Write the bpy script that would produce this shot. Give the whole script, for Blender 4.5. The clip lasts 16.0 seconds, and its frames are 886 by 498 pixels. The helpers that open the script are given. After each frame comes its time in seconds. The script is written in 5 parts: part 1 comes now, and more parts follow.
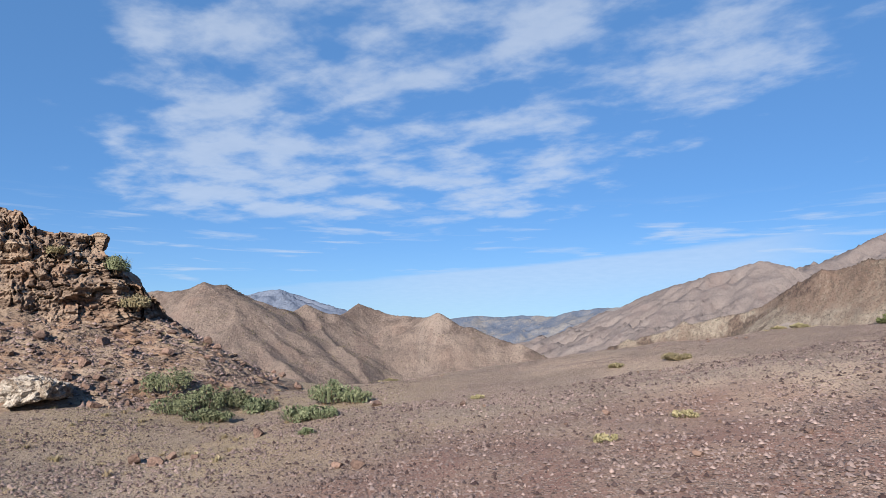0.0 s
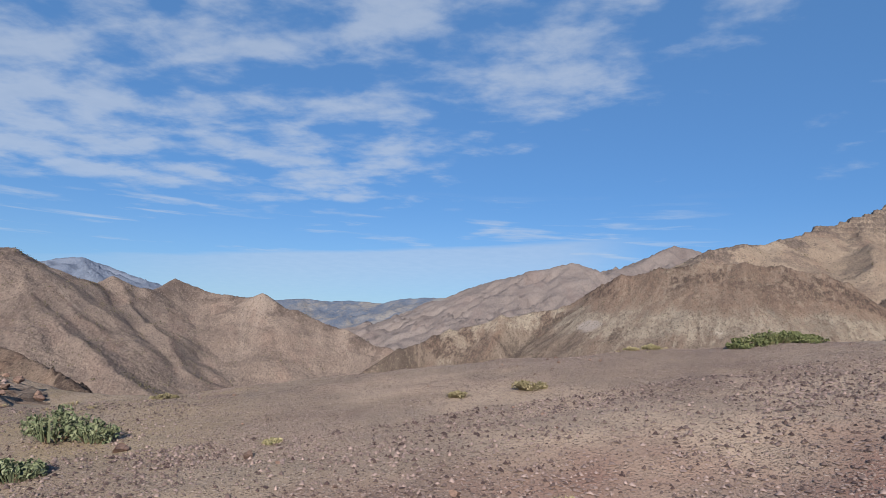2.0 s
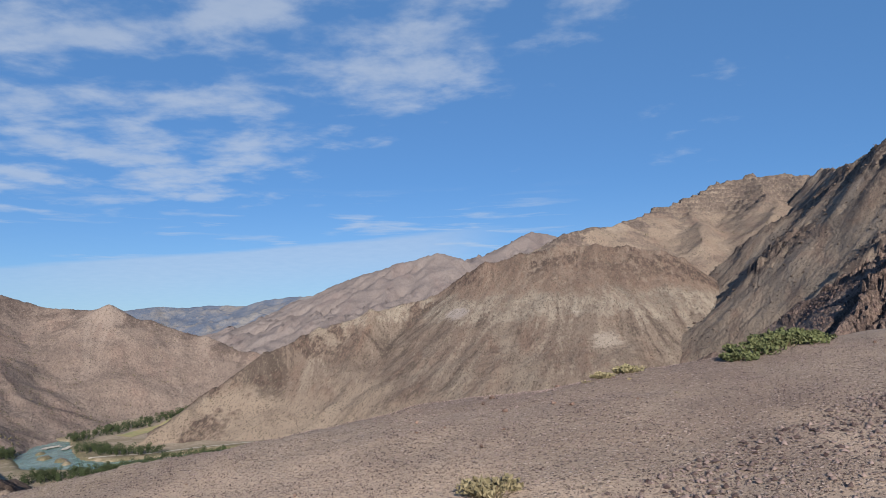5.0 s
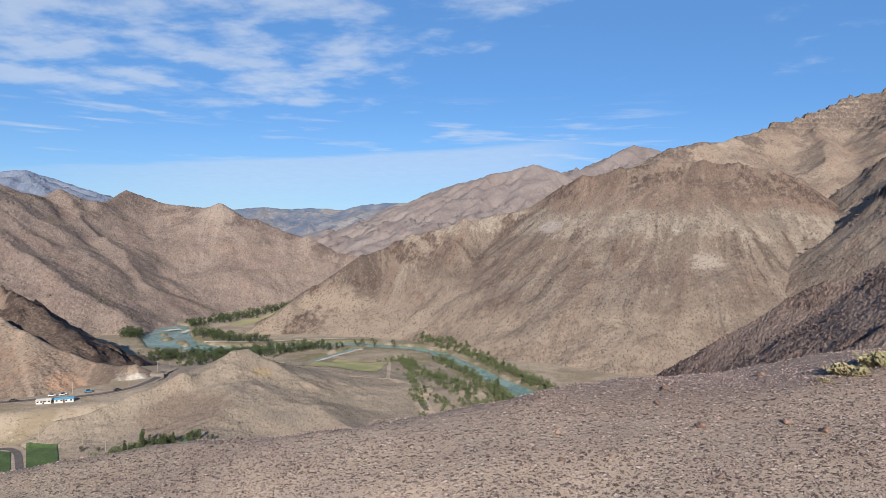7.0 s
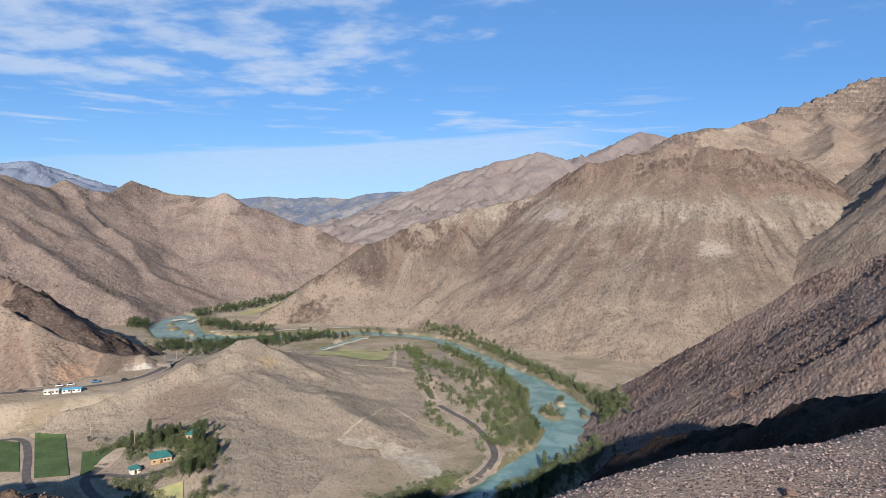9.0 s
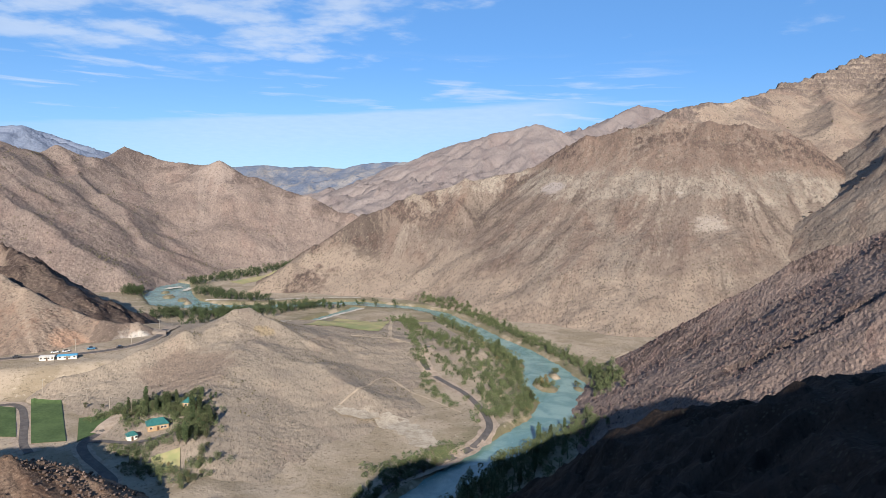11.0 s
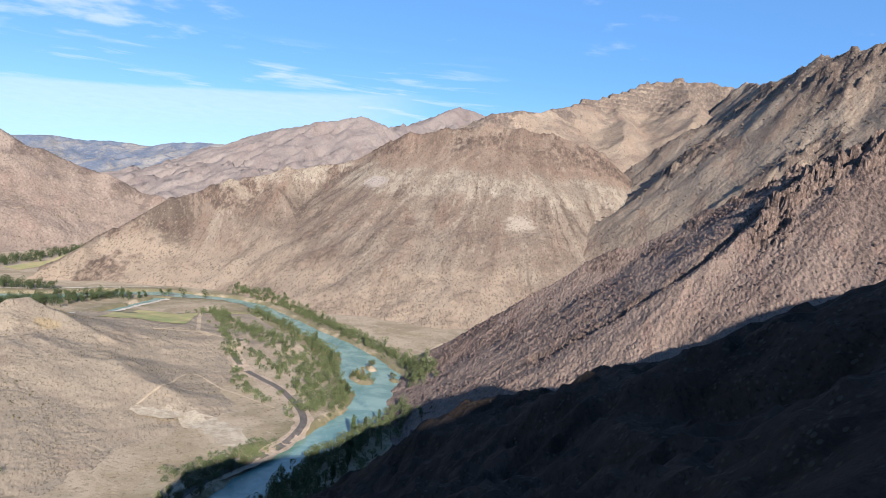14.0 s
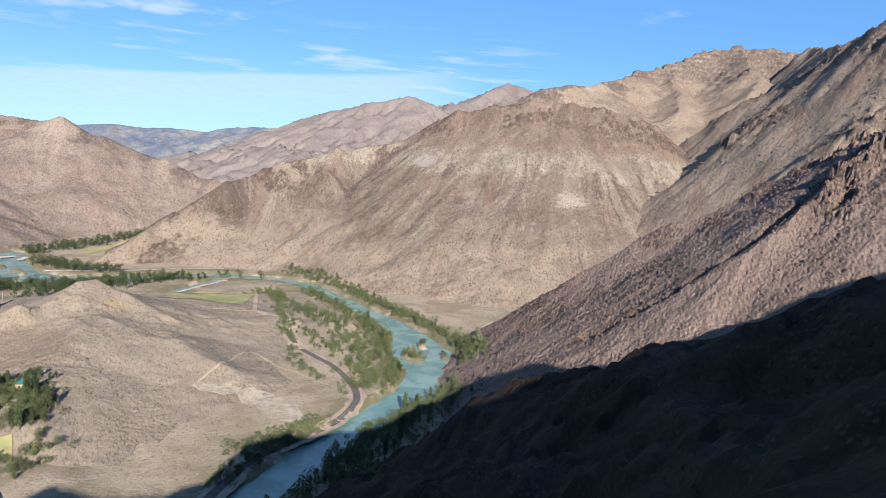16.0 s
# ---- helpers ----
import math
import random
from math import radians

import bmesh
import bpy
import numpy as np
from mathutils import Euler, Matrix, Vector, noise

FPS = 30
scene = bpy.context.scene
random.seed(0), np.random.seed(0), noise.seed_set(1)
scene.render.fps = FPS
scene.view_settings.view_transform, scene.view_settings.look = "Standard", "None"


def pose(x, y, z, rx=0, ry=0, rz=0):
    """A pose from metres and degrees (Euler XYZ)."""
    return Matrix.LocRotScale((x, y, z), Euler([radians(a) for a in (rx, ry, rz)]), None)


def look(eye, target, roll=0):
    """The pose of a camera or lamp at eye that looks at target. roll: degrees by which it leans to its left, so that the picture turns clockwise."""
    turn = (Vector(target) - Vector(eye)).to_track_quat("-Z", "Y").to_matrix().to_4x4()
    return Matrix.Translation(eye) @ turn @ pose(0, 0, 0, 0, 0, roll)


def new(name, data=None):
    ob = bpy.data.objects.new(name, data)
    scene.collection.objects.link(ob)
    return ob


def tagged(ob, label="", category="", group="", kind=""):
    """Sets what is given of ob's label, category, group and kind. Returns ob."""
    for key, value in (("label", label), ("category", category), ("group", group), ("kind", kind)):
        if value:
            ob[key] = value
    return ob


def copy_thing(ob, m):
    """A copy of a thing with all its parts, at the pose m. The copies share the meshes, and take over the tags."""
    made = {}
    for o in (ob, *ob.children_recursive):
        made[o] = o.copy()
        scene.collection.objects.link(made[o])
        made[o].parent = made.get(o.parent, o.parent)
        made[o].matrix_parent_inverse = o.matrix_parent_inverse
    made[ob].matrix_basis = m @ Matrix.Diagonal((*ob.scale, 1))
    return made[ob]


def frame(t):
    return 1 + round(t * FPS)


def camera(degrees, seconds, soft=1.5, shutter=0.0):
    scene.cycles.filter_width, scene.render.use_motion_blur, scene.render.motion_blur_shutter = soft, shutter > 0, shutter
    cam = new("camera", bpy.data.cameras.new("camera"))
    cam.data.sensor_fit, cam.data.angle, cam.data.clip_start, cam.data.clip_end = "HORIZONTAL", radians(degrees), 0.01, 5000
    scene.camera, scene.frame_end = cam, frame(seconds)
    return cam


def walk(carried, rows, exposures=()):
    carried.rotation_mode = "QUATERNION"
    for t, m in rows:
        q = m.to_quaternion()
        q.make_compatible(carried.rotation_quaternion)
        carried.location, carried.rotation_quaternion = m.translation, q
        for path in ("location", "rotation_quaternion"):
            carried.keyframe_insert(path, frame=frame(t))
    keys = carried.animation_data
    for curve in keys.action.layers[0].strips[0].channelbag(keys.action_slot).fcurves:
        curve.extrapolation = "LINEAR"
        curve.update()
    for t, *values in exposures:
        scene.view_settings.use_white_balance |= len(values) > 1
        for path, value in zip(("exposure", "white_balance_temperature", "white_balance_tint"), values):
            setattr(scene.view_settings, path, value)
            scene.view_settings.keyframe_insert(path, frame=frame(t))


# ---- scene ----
# a dry mountain valley with a river, seen from the edge of a gravel plateau
cam = camera(69.68, 16.0, soft=0.8)
PATH = [
    (0.0, pose(-0.00, -0.00, 1.60, 97.33, 0.00, 0.00)),
    (0.5, pose(0.02, 0.65, 1.71, 98.96, -1.55, -6.65)),
    (1.0, pose(0.13, 1.33, 1.83, 99.06, -0.68, -9.39)),
    (1.5, pose(0.24, 1.97, 1.94, 99.18, -0.41, -14.83)),
    (2.0, pose(0.37, 2.61, 2.01, 96.41, -2.72, -15.41)),
    (2.5, pose(0.48, 3.23, 2.03, 95.24, -2.93, -15.13)),
    (3.0, pose(0.65, 3.93, 2.16, 98.15, -2.20, -17.98)),
    (3.5, pose(0.88, 4.61, 2.25, 97.28, -1.08, -18.62)),
    (3.7, pose(0.95, 4.89, 2.28, 96.71, 0.11, -21.57)),
    (5.8, pose(1.75, 7.95, 2.57, 95.71, -0.04, -29.25)),
    (6.0, pose(1.80, 8.23, 2.61, 94.56, -1.71, -29.49)),
    (6.5, pose(1.98, 8.80, 2.66, 89.93, -3.34, -23.23)),
    (7.0, pose(2.21, 9.32, 2.71, 87.93, -1.12, -18.78)),
    (7.5, pose(2.34, 9.81, 2.76, 86.35, -2.71, -19.31)),
    (8.0, pose(2.48, 10.27, 2.80, 88.15, -2.32, -17.44)),
    (8.5, pose(2.66, 10.67, 2.82, 88.19, 0.23, -15.73)),
    (9.0, pose(2.83, 11.08, 2.86, 86.87, -0.76, -18.33)),
    (9.2, pose(2.92, 11.21, 2.87, 86.43, -0.58, -19.02)),
    (11.3, pose(1.69, 13.57, 2.83, 83.90, -1.84, -18.85)),
    (11.5, pose(1.69, 13.67, 2.86, 83.71, -2.34, -20.05)),
    (12.0, pose(1.70, 13.92, 2.93, 83.94, -2.59, -24.37)),
    (12.5, pose(1.76, 14.13, 3.03, 82.30, -2.35, -28.70)),
    (13.0, pose(1.84, 14.27, 3.12, 79.27, -1.92, -25.65)),
    (13.5, pose(1.93, 14.32, 3.18, 81.78, -2.85, -28.32)),
    (14.0, pose(1.99, 14.29, 3.19, 84.54, -5.17, -34.52)),
    (14.5, pose(2.05, 14.22, 3.18, 86.27, -3.65, -34.43)),
    (15.0, pose(2.27, 14.11, 3.15, 84.60, -4.50, -29.62)),
    (15.5, pose(2.64, 13.96, 3.12, 80.78, -8.55, -24.11)),
    (16.0, pose(3.05, 13.82, 3.08, 82.30, -3.81, -30.09)),
]
walk(cam, PATH, exposures=[(0.0, 1.075), (1.0, 0.90), (3.5, 0.80), (6.0, 0.895), (7.0, 1.035), (9.0, 1.115), (11.5, 1.26), (12.5, 1.32), (13.5, 1.43), (14.5, 1.53), (15.5, 1.45), (16.0, 1.45)])

# ---- sky and sun ----
SUN_AZ = radians(20.0)      # the light travels towards this side of +y
SUN_EL = radians(24.0)
TO_SUN = Vector((-math.sin(SUN_AZ) * math.cos(SUN_EL), -math.cos(SUN_AZ) * math.cos(SUN_EL), math.sin(SUN_EL)))
sun_data = bpy.data.lights.new("sun", "SUN")
sun_data.energy, sun_data.angle, sun_data.color = 5.0, radians(0.53), (1.0, 0.93, 0.84)
sun = new("sun", sun_data)
sun.matrix_world = look((-200, -600, 400), Vector((-200, -600, 400)) - TO_SUN)

world = bpy.data.worlds.new("sky")
scene.world = world
world.use_nodes = True


class Nodes:
    """Short ways to write a node tree."""

    def __init__(self, tree):
        self.tree = tree
        tree.nodes.clear()

    def add(self, kind, **inputs):
        node = self.tree.nodes.new(kind)
        for key, value in inputs.items():
            self.put(node, key, value)
        return node

    def put(self, node, key, value):
        socket = node.inputs[int(key[1:])] if key[0] == "i" and key[1:].isdigit() else node.inputs[key.replace("_", " ")]
        if isinstance(value, bpy.types.NodeSocket):
            self.tree.links.new(value, socket)
        else:
            socket.default_value = value

    def math(self, op, a, b=0.0, c=0.0, clamp=False):
        node = self.tree.nodes.new("ShaderNodeMath")
        node.operation, node.use_clamp = op, clamp
        for k, value in enumerate((a, b, c)):
            self.put(node, "i%d" % k, value)
        return node.outputs[0]

    def mix(self, a, b, fac):
        node = self.tree.nodes.new("ShaderNodeMix")
        node.data_type = "RGBA"
        self.put(node, "i0", fac)
        self.put(node, "i6", a)
        self.put(node, "i7", b)
        return node.outputs[2]

    def ramp(self, fac, lo, hi, to_lo=0.0, to_hi=1.0, smooth=True):
        node = self.tree.nodes.new("ShaderNodeMapRange")
        node.interpolation_type = "SMOOTHSTEP" if smooth else "LINEAR"
        for k, value in enumerate((fac, lo, hi, to_lo, to_hi)):
            self.put(node, "i%d" % k, value)
        return node.outputs[0]

    def noise(self, vector, scale, detail=4.0, rough=0.55, dist=0.0):
        node = self.tree.nodes.new("ShaderNodeTexNoise")
        for key, value in (("Vector", vector), ("Scale", scale), ("Detail", detail), ("Roughness", rough), ("Distortion", dist)):
            self.put(node, key, value)
        return node.outputs[0]

    def noise_shift(self, vector, scale, amount):
        noise = self.tree.nodes.new("ShaderNodeTexNoise")
        for key, value in (("Vector", vector), ("Scale", scale), ("Detail", 2.0)):
            self.put(noise, key, value)
        node = self.tree.nodes.new("ShaderNodeVectorMath")
        node.operation = "MULTIPLY_ADD"
        for k, value in enumerate((noise.outputs["Color"], (amount, amount, amount), vector)):
            self.put(node, "i%d" % k, value)
        return node.outputs[0]

    def vec(self, x, y, z=0.0):
        node = self.tree.nodes.new("ShaderNodeCombineXYZ")
        for k, value in enumerate((x, y, z)):
            self.put(node, "i%d" % k, value)
        return node.outputs[0]

    def split(self, vector):
        node = self.tree.nodes.new("ShaderNodeSeparateXYZ")
        self.put(node, "i0", vector)
        return node.outputs


def build_sky():
    n = Nodes(world.node_tree)
    sky = n.tree.nodes.new("ShaderNodeTexSky")
    sky.sky_type, sky.sun_disc = "NISHITA", False
    sky.sun_elevation, sky.sun_rotation = SUN_EL, math.pi + SUN_AZ
    sky.altitude, sky.air_density, sky.dust_density, sky.ozone_density = 1900, 1.0, 0.05, 3.0
    x, y, z = n.split(n.add("ShaderNodeTexCoord").outputs["Generated"])
    zz = n.math("MAXIMUM", z, 0.012)
    az = n.math("MULTIPLY", n.math("ARCTAN2", x, y), 57.2958)       # degrees, right is plus
    el = n.math("MULTIPLY", n.math("ARCSINE", zz), 57.2958)
    flat = n.math("ADD", zz, 0.10)
    u, v = n.math("DIVIDE", x, flat), n.math("DIVIDE", y, flat)
    # broken sheet of small clouds, thicker towards the left
    length = n.math("MULTIPLY", n.math("SUBTRACT", n.math("MULTIPLY", u, 0.87), n.math("MULTIPLY", v, 0.5)), 0.85)
    across = n.math("ADD", n.math("MULTIPLY", u, 0.5), n.math("MULTIPLY", v, 0.87))
    lumps = n.noise(n.vec(length, across, 3.1), 4.6, 8.0, 0.55, 0.1)
    broad = n.noise(n.vec(u, v, 8.0), 0.85, 3.0, 0.5)
    right = n.math("SUBTRACT", n.math("SUBTRACT", az, 13.0), n.math("MULTIPLY", n.math("SUBTRACT", el, 12.8), 2.3))
    sheet = n.math("MULTIPLY", n.ramp(az, -36.0, -24.0), n.ramp(right, -9.0, 12.0, 1.0, 0.0))
    sheet = n.math("MULTIPLY", sheet, n.math("MULTIPLY", n.ramp(el, 7.5, 10.5), n.ramp(el, 36.0, 60.0, 1.0, 0.4)))
    cover = n.math("ADD", n.math("MULTIPLY", lumps, 0.80), n.math("ADD", n.math("MULTIPLY", broad, 0.40), n.math("MULTIPLY", sheet, 0.26)))
    puffs = n.math("MULTIPLY", n.ramp(cover, 0.75, 1.0), n.ramp(el, 7.0, 11.0))
    # smooth low bank with a sharp upper rim that climbs to the right
    rim = n.math("ADD", n.math("MULTIPLY", n.math("SUBTRACT", az, 8.0), 0.085), 6.1)
    streak = n.noise(n.vec(n.math("MULTIPLY", az, 0.05), n.math("MULTIPLY", el, 0.55), 1.7), 2.2, 5.0, 0.55, 0.3)
    under = n.math("SUBTRACT", rim, el)
    bank = n.math("MULTIPLY", n.ramp(n.math("ADD", under, n.math("MULTIPLY", streak, 0.9)), 0.35, 0.95), n.ramp(under, 1.2, 6.0, 0.44, 0.20))
    bank = n.math("MULTIPLY", bank, n.math("MULTIPLY", n.ramp(az, -28.0, 4.0, 0.15, 1.0), n.ramp(az, 24.0, 36.0, 1.0, 0.0)))
    wisps = n.math("MULTIPLY", n.ramp(streak, 0.50, 0.72), n.math("MULTIPLY", n.ramp(el, 2.0, 5.0), n.ramp(el, 8.0, 12.0, 0.55, 0.0)))
    haze = n.ramp(el, 0.0, 12.0, 0.12, 0.0)
    amount = n.math("MAXIMUM", n.math("MULTIPLY", puffs, 0.56), n.math("MAXIMUM", bank, n.math("MULTIPLY", wisps, n.ramp(az, 34.0, 44.0, 1.0, 0.0))))
    amount = n.math("MAXIMUM", amount, haze)
    shade = n.noise(n.vec(u, v, 5.0), 9.0, 3.0)
    cloud = n.mix((5.6, 6.4, 7.7, 1), (7.4, 8.0, 8.9, 1), shade)
    tint = n.tree.nodes.new("ShaderNodeMix")
    tint.data_type, tint.blend_type = "RGBA", "MULTIPLY"
    n.put(tint, "i0", 1.0)
    n.put(tint, "i6", sky.outputs[0])
    n.put(tint, "i7", (0.72, 1.03, 1.30, 1))
    air = n.mix(tint.outputs[2], (1.35, 3.35, 7.1, 1), 0.5)
    out = n.mix(air, cloud, amount)
    back = n.add("ShaderNodeBackground", Color=out, Strength=0.0495)
    n.tree.links.new(back.outputs[0], n.add("ShaderNodeOutputWorld").inputs[0])


build_sky()


# ---- noise for the land ----
def lattice(ix, iy, seed):
    h = (ix.astype(np.int64) * 374761393 + iy.astype(np.int64) * 668265263 + seed * 974711) & 0x7FFFFFFF
    h = ((h ^ (h >> 13)) * 1274126177) & 0x7FFFFFFF
    return ((h ^ (h >> 16)) & 0xFFFF) / 65535.0 * 2 * np.pi


def perlin(x, y, seed=0):
    x, y = np.broadcast_arrays(np.asarray(x, float), np.asarray(y, float))
    ix, iy = np.floor(x), np.floor(y)
    fx, fy = x - ix, y - iy
    u, v = fx * fx * fx * (fx * (fx * 6 - 15) + 10), fy * fy * fy * (fy * (fy * 6 - 15) + 10)

    def dot(dx, dy):
        a = lattice(ix + dx, iy + dy, seed)
        return np.cos(a) * (fx - dx) + np.sin(a) * (fy - dy)

    low = dot(0, 0) * (1 - u) + dot(1, 0) * u
    high = dot(0, 1) * (1 - u) + dot(1, 1) * u
    return (low * (1 - v) + high * v) * 1.5


def fbm(x, y, octaves=5, seed=0, gain=0.5):
    total, size = 0.0, 1.0
    for k in range(octaves):
        total = total + size * perlin(x, y, seed + 17 * k)
        x, y, size = x * 2.03 + 11.3, y * 2.03 - 7.1, size * gain
    return total


def ridged(x, y, octaves=5, seed=0, gain=0.55):
    total, size = 0.0, 1.0
    for k in range(octaves):
        total = total + size * (1 - 2 * np.abs(perlin(x, y, seed + 31 * k)))
        x, y, size = x * 2.1 + 5.3, y * 2.1 + 3.7, size * gain
    return total


def sstep(a, b, x):
    t = np.clip((x - a) / (b - a), 0, 1)
    return t * t * (3 - 2 * t)


def along(X, Y, pts):
    """For each place the nearest segment of a polyline: distance, the values there (z, width ...), the run along it and the side."""
    best = np.full(X.shape, 1e9)
    vals = [np.zeros(X.shape) for _ in range(len(pts[0]) - 2)]
    run = np.zeros(X.shape)
    total = 0.0
    for a, b in zip(pts[:-1], pts[1:]):
        dx, dy = b[0] - a[0], b[1] - a[1]
        length = math.hypot(dx, dy)
        t = np.clip(((X - a[0]) * dx + (Y - a[1]) * dy) / length ** 2, 0, 1)
        d = np.hypot(X - a[0] - t * dx, Y - a[1] - t * dy)
        near = d < best
        best = np.where(near, d, best)
        run = np.where(near, total + t * length, run)
        for k in range(len(vals)):
            vals[k] = np.where(near, a[k + 2] + t * (b[k + 2] - a[k + 2]), vals[k])
        total += length
    return best, vals, run


def envelope(X, Y, lines, slope, reach, k=4.0, tail=0.0):
    """Height of slopes that fall away from crest lines (x, y, z), with the run along the main crest and the fall from it."""
    top = np.full(X.shape, -1e9)
    slopes = slope if isinstance(slope, (list, tuple)) else [slope] * len(lines)
    for pts, slope in zip(lines, slopes):
        for a, b in zip(pts[:-1], pts[1:]):
            dx, dy = b[0] - a[0], b[1] - a[1]
            length = math.hypot(dx, dy)
            t = np.clip(((X - a[0]) * dx + (Y - a[1]) * dy) / length ** 2, 0, 1)
            d = np.hypot(X - a[0] - t * dx, Y - a[1] - t * dy)
            h = a[2] + t * (b[2] - a[2]) - tail * d - (slope - tail) * reach * (1 - np.exp(-d / reach))
            m = np.maximum(top, h)
            blend = m + k * np.log(np.exp((top - m) / k) + np.exp((h - m) / k)) - k * 0.35
            top = np.where(np.abs(top - h) < 4 * k, np.maximum(blend, m), m)
    fall, _, _ = along(X, Y, lines[0])
    total, weight, run = 0.0, 0.0, 0.0
    for a, b in zip(lines[0][:-1], lines[0][1:]):
        dx, dy = b[0] - a[0], b[1] - a[1]
        length = math.hypot(dx, dy)
        t = np.clip(((X - a[0]) * dx + (Y - a[1]) * dy) / length ** 2, 0, 1)
        d = np.hypot(X - a[0] - t * dx, Y - a[1] - t * dy)
        w = length * np.exp(-(d - fall) / (8.0 + 0.25 * fall))
        run, weight = run + w * (total + t * length), weight + w
        total += length
    return top, run / weight, fall


def cells(x, y, seed=0):
    """Random blocks: a value for each cell, and the distance to its rim."""
    ix, iy = np.floor(x), np.floor(y)
    first, second, value = np.full(x.shape, 9.0), np.full(x.shape, 9.0), np.zeros(x.shape)
    for ox in (-1, 0, 1):
        for oy in (-1, 0, 1):
            a = lattice(ix + ox, iy + oy, seed)
            b = lattice(ix + ox, iy + oy, seed + 7)
            d = np.hypot(ix + ox + a / 6.283 - x, iy + oy + b / 6.283 - y)
            near = d < first
            second = np.where(near, first, np.minimum(second, d))
            value = np.where(near, lattice(ix + ox, iy + oy, seed + 13) / 6.283, value)
            first = np.where(near, d, first)
    return value, second - first


def sheet(name, X, Y, Z, material, keep=None, smooth=True, **values):
    """A land surface from grids of x, y, z."""
    rows, cols = X.shape
    index = np.arange(rows * cols).reshape(rows, cols)
    quads = np.stack([index[:-1, :-1], index[:-1, 1:], index[1:, 1:], index[1:, :-1]], -1).reshape(-1, 4)
    if keep is not None:
        k = keep.ravel()[quads].any(1)
        quads = quads[k]
    used = np.unique(quads)
    renum = np.zeros(rows * cols, np.int64)
    renum[used] = np.arange(len(used))
    quads = renum[quads]
    co = np.stack([X, Y, Z], -1).reshape(-1, 3)[used]
    me = bpy.data.meshes.new(name)
    me.vertices.add(len(co))
    me.vertices.foreach_set("co", co.ravel())
    me.loops.add(quads.size)
    me.loops.foreach_set("vertex_index", quads.ravel().astype(np.int32))
    me.polygons.add(len(quads))
    me.polygons.foreach_set("loop_start", np.arange(0, quads.size, 4, dtype=np.int32))
    me.polygons.foreach_set("use_smooth", np.full(len(quads), smooth))
    for key, grid in values.items():
        me.attributes.new(key, "FLOAT", "POINT").data.foreach_set("value", np.broadcast_to(grid, X.shape).ravel()[used].astype(np.float32))
    me.update(calc_edges=True)
    me.validate()
    me.materials.append(material)
    return new(name, me)


def plane_grid(x0, x1, y0, y1, step):
    return np.meshgrid(np.arange(x0, x1 + step, step), np.arange(y0, y1 + step, step))


# ---- materials ----
def material(name, rough=0.9, spec=0.2):
    mat = bpy.data.materials.new(name)
    mat.use_nodes = True
    n = Nodes(mat.node_tree)
    bsdf = n.add("ShaderNodeBsdfPrincipled", Roughness=rough)
    bsdf.inputs["Specular IOR Level"].default_value = spec
    n.tree.links.new(bsdf.outputs[0], n.add("ShaderNodeOutputMaterial").inputs[0])
    return mat, n, bsdf


def bump(n, bsdf, height, strength=0.5, distance=1.0):
    node = n.add("ShaderNodeBump", Strength=strength, Distance=distance, Height=height)
    n.tree.links.new(node.outputs[0], bsdf.inputs["Normal"])


def attribute(n, name):
    node = n.tree.nodes.new("ShaderNodeAttribute")
    node.attribute_name = name
    return node.outputs["Fac"]


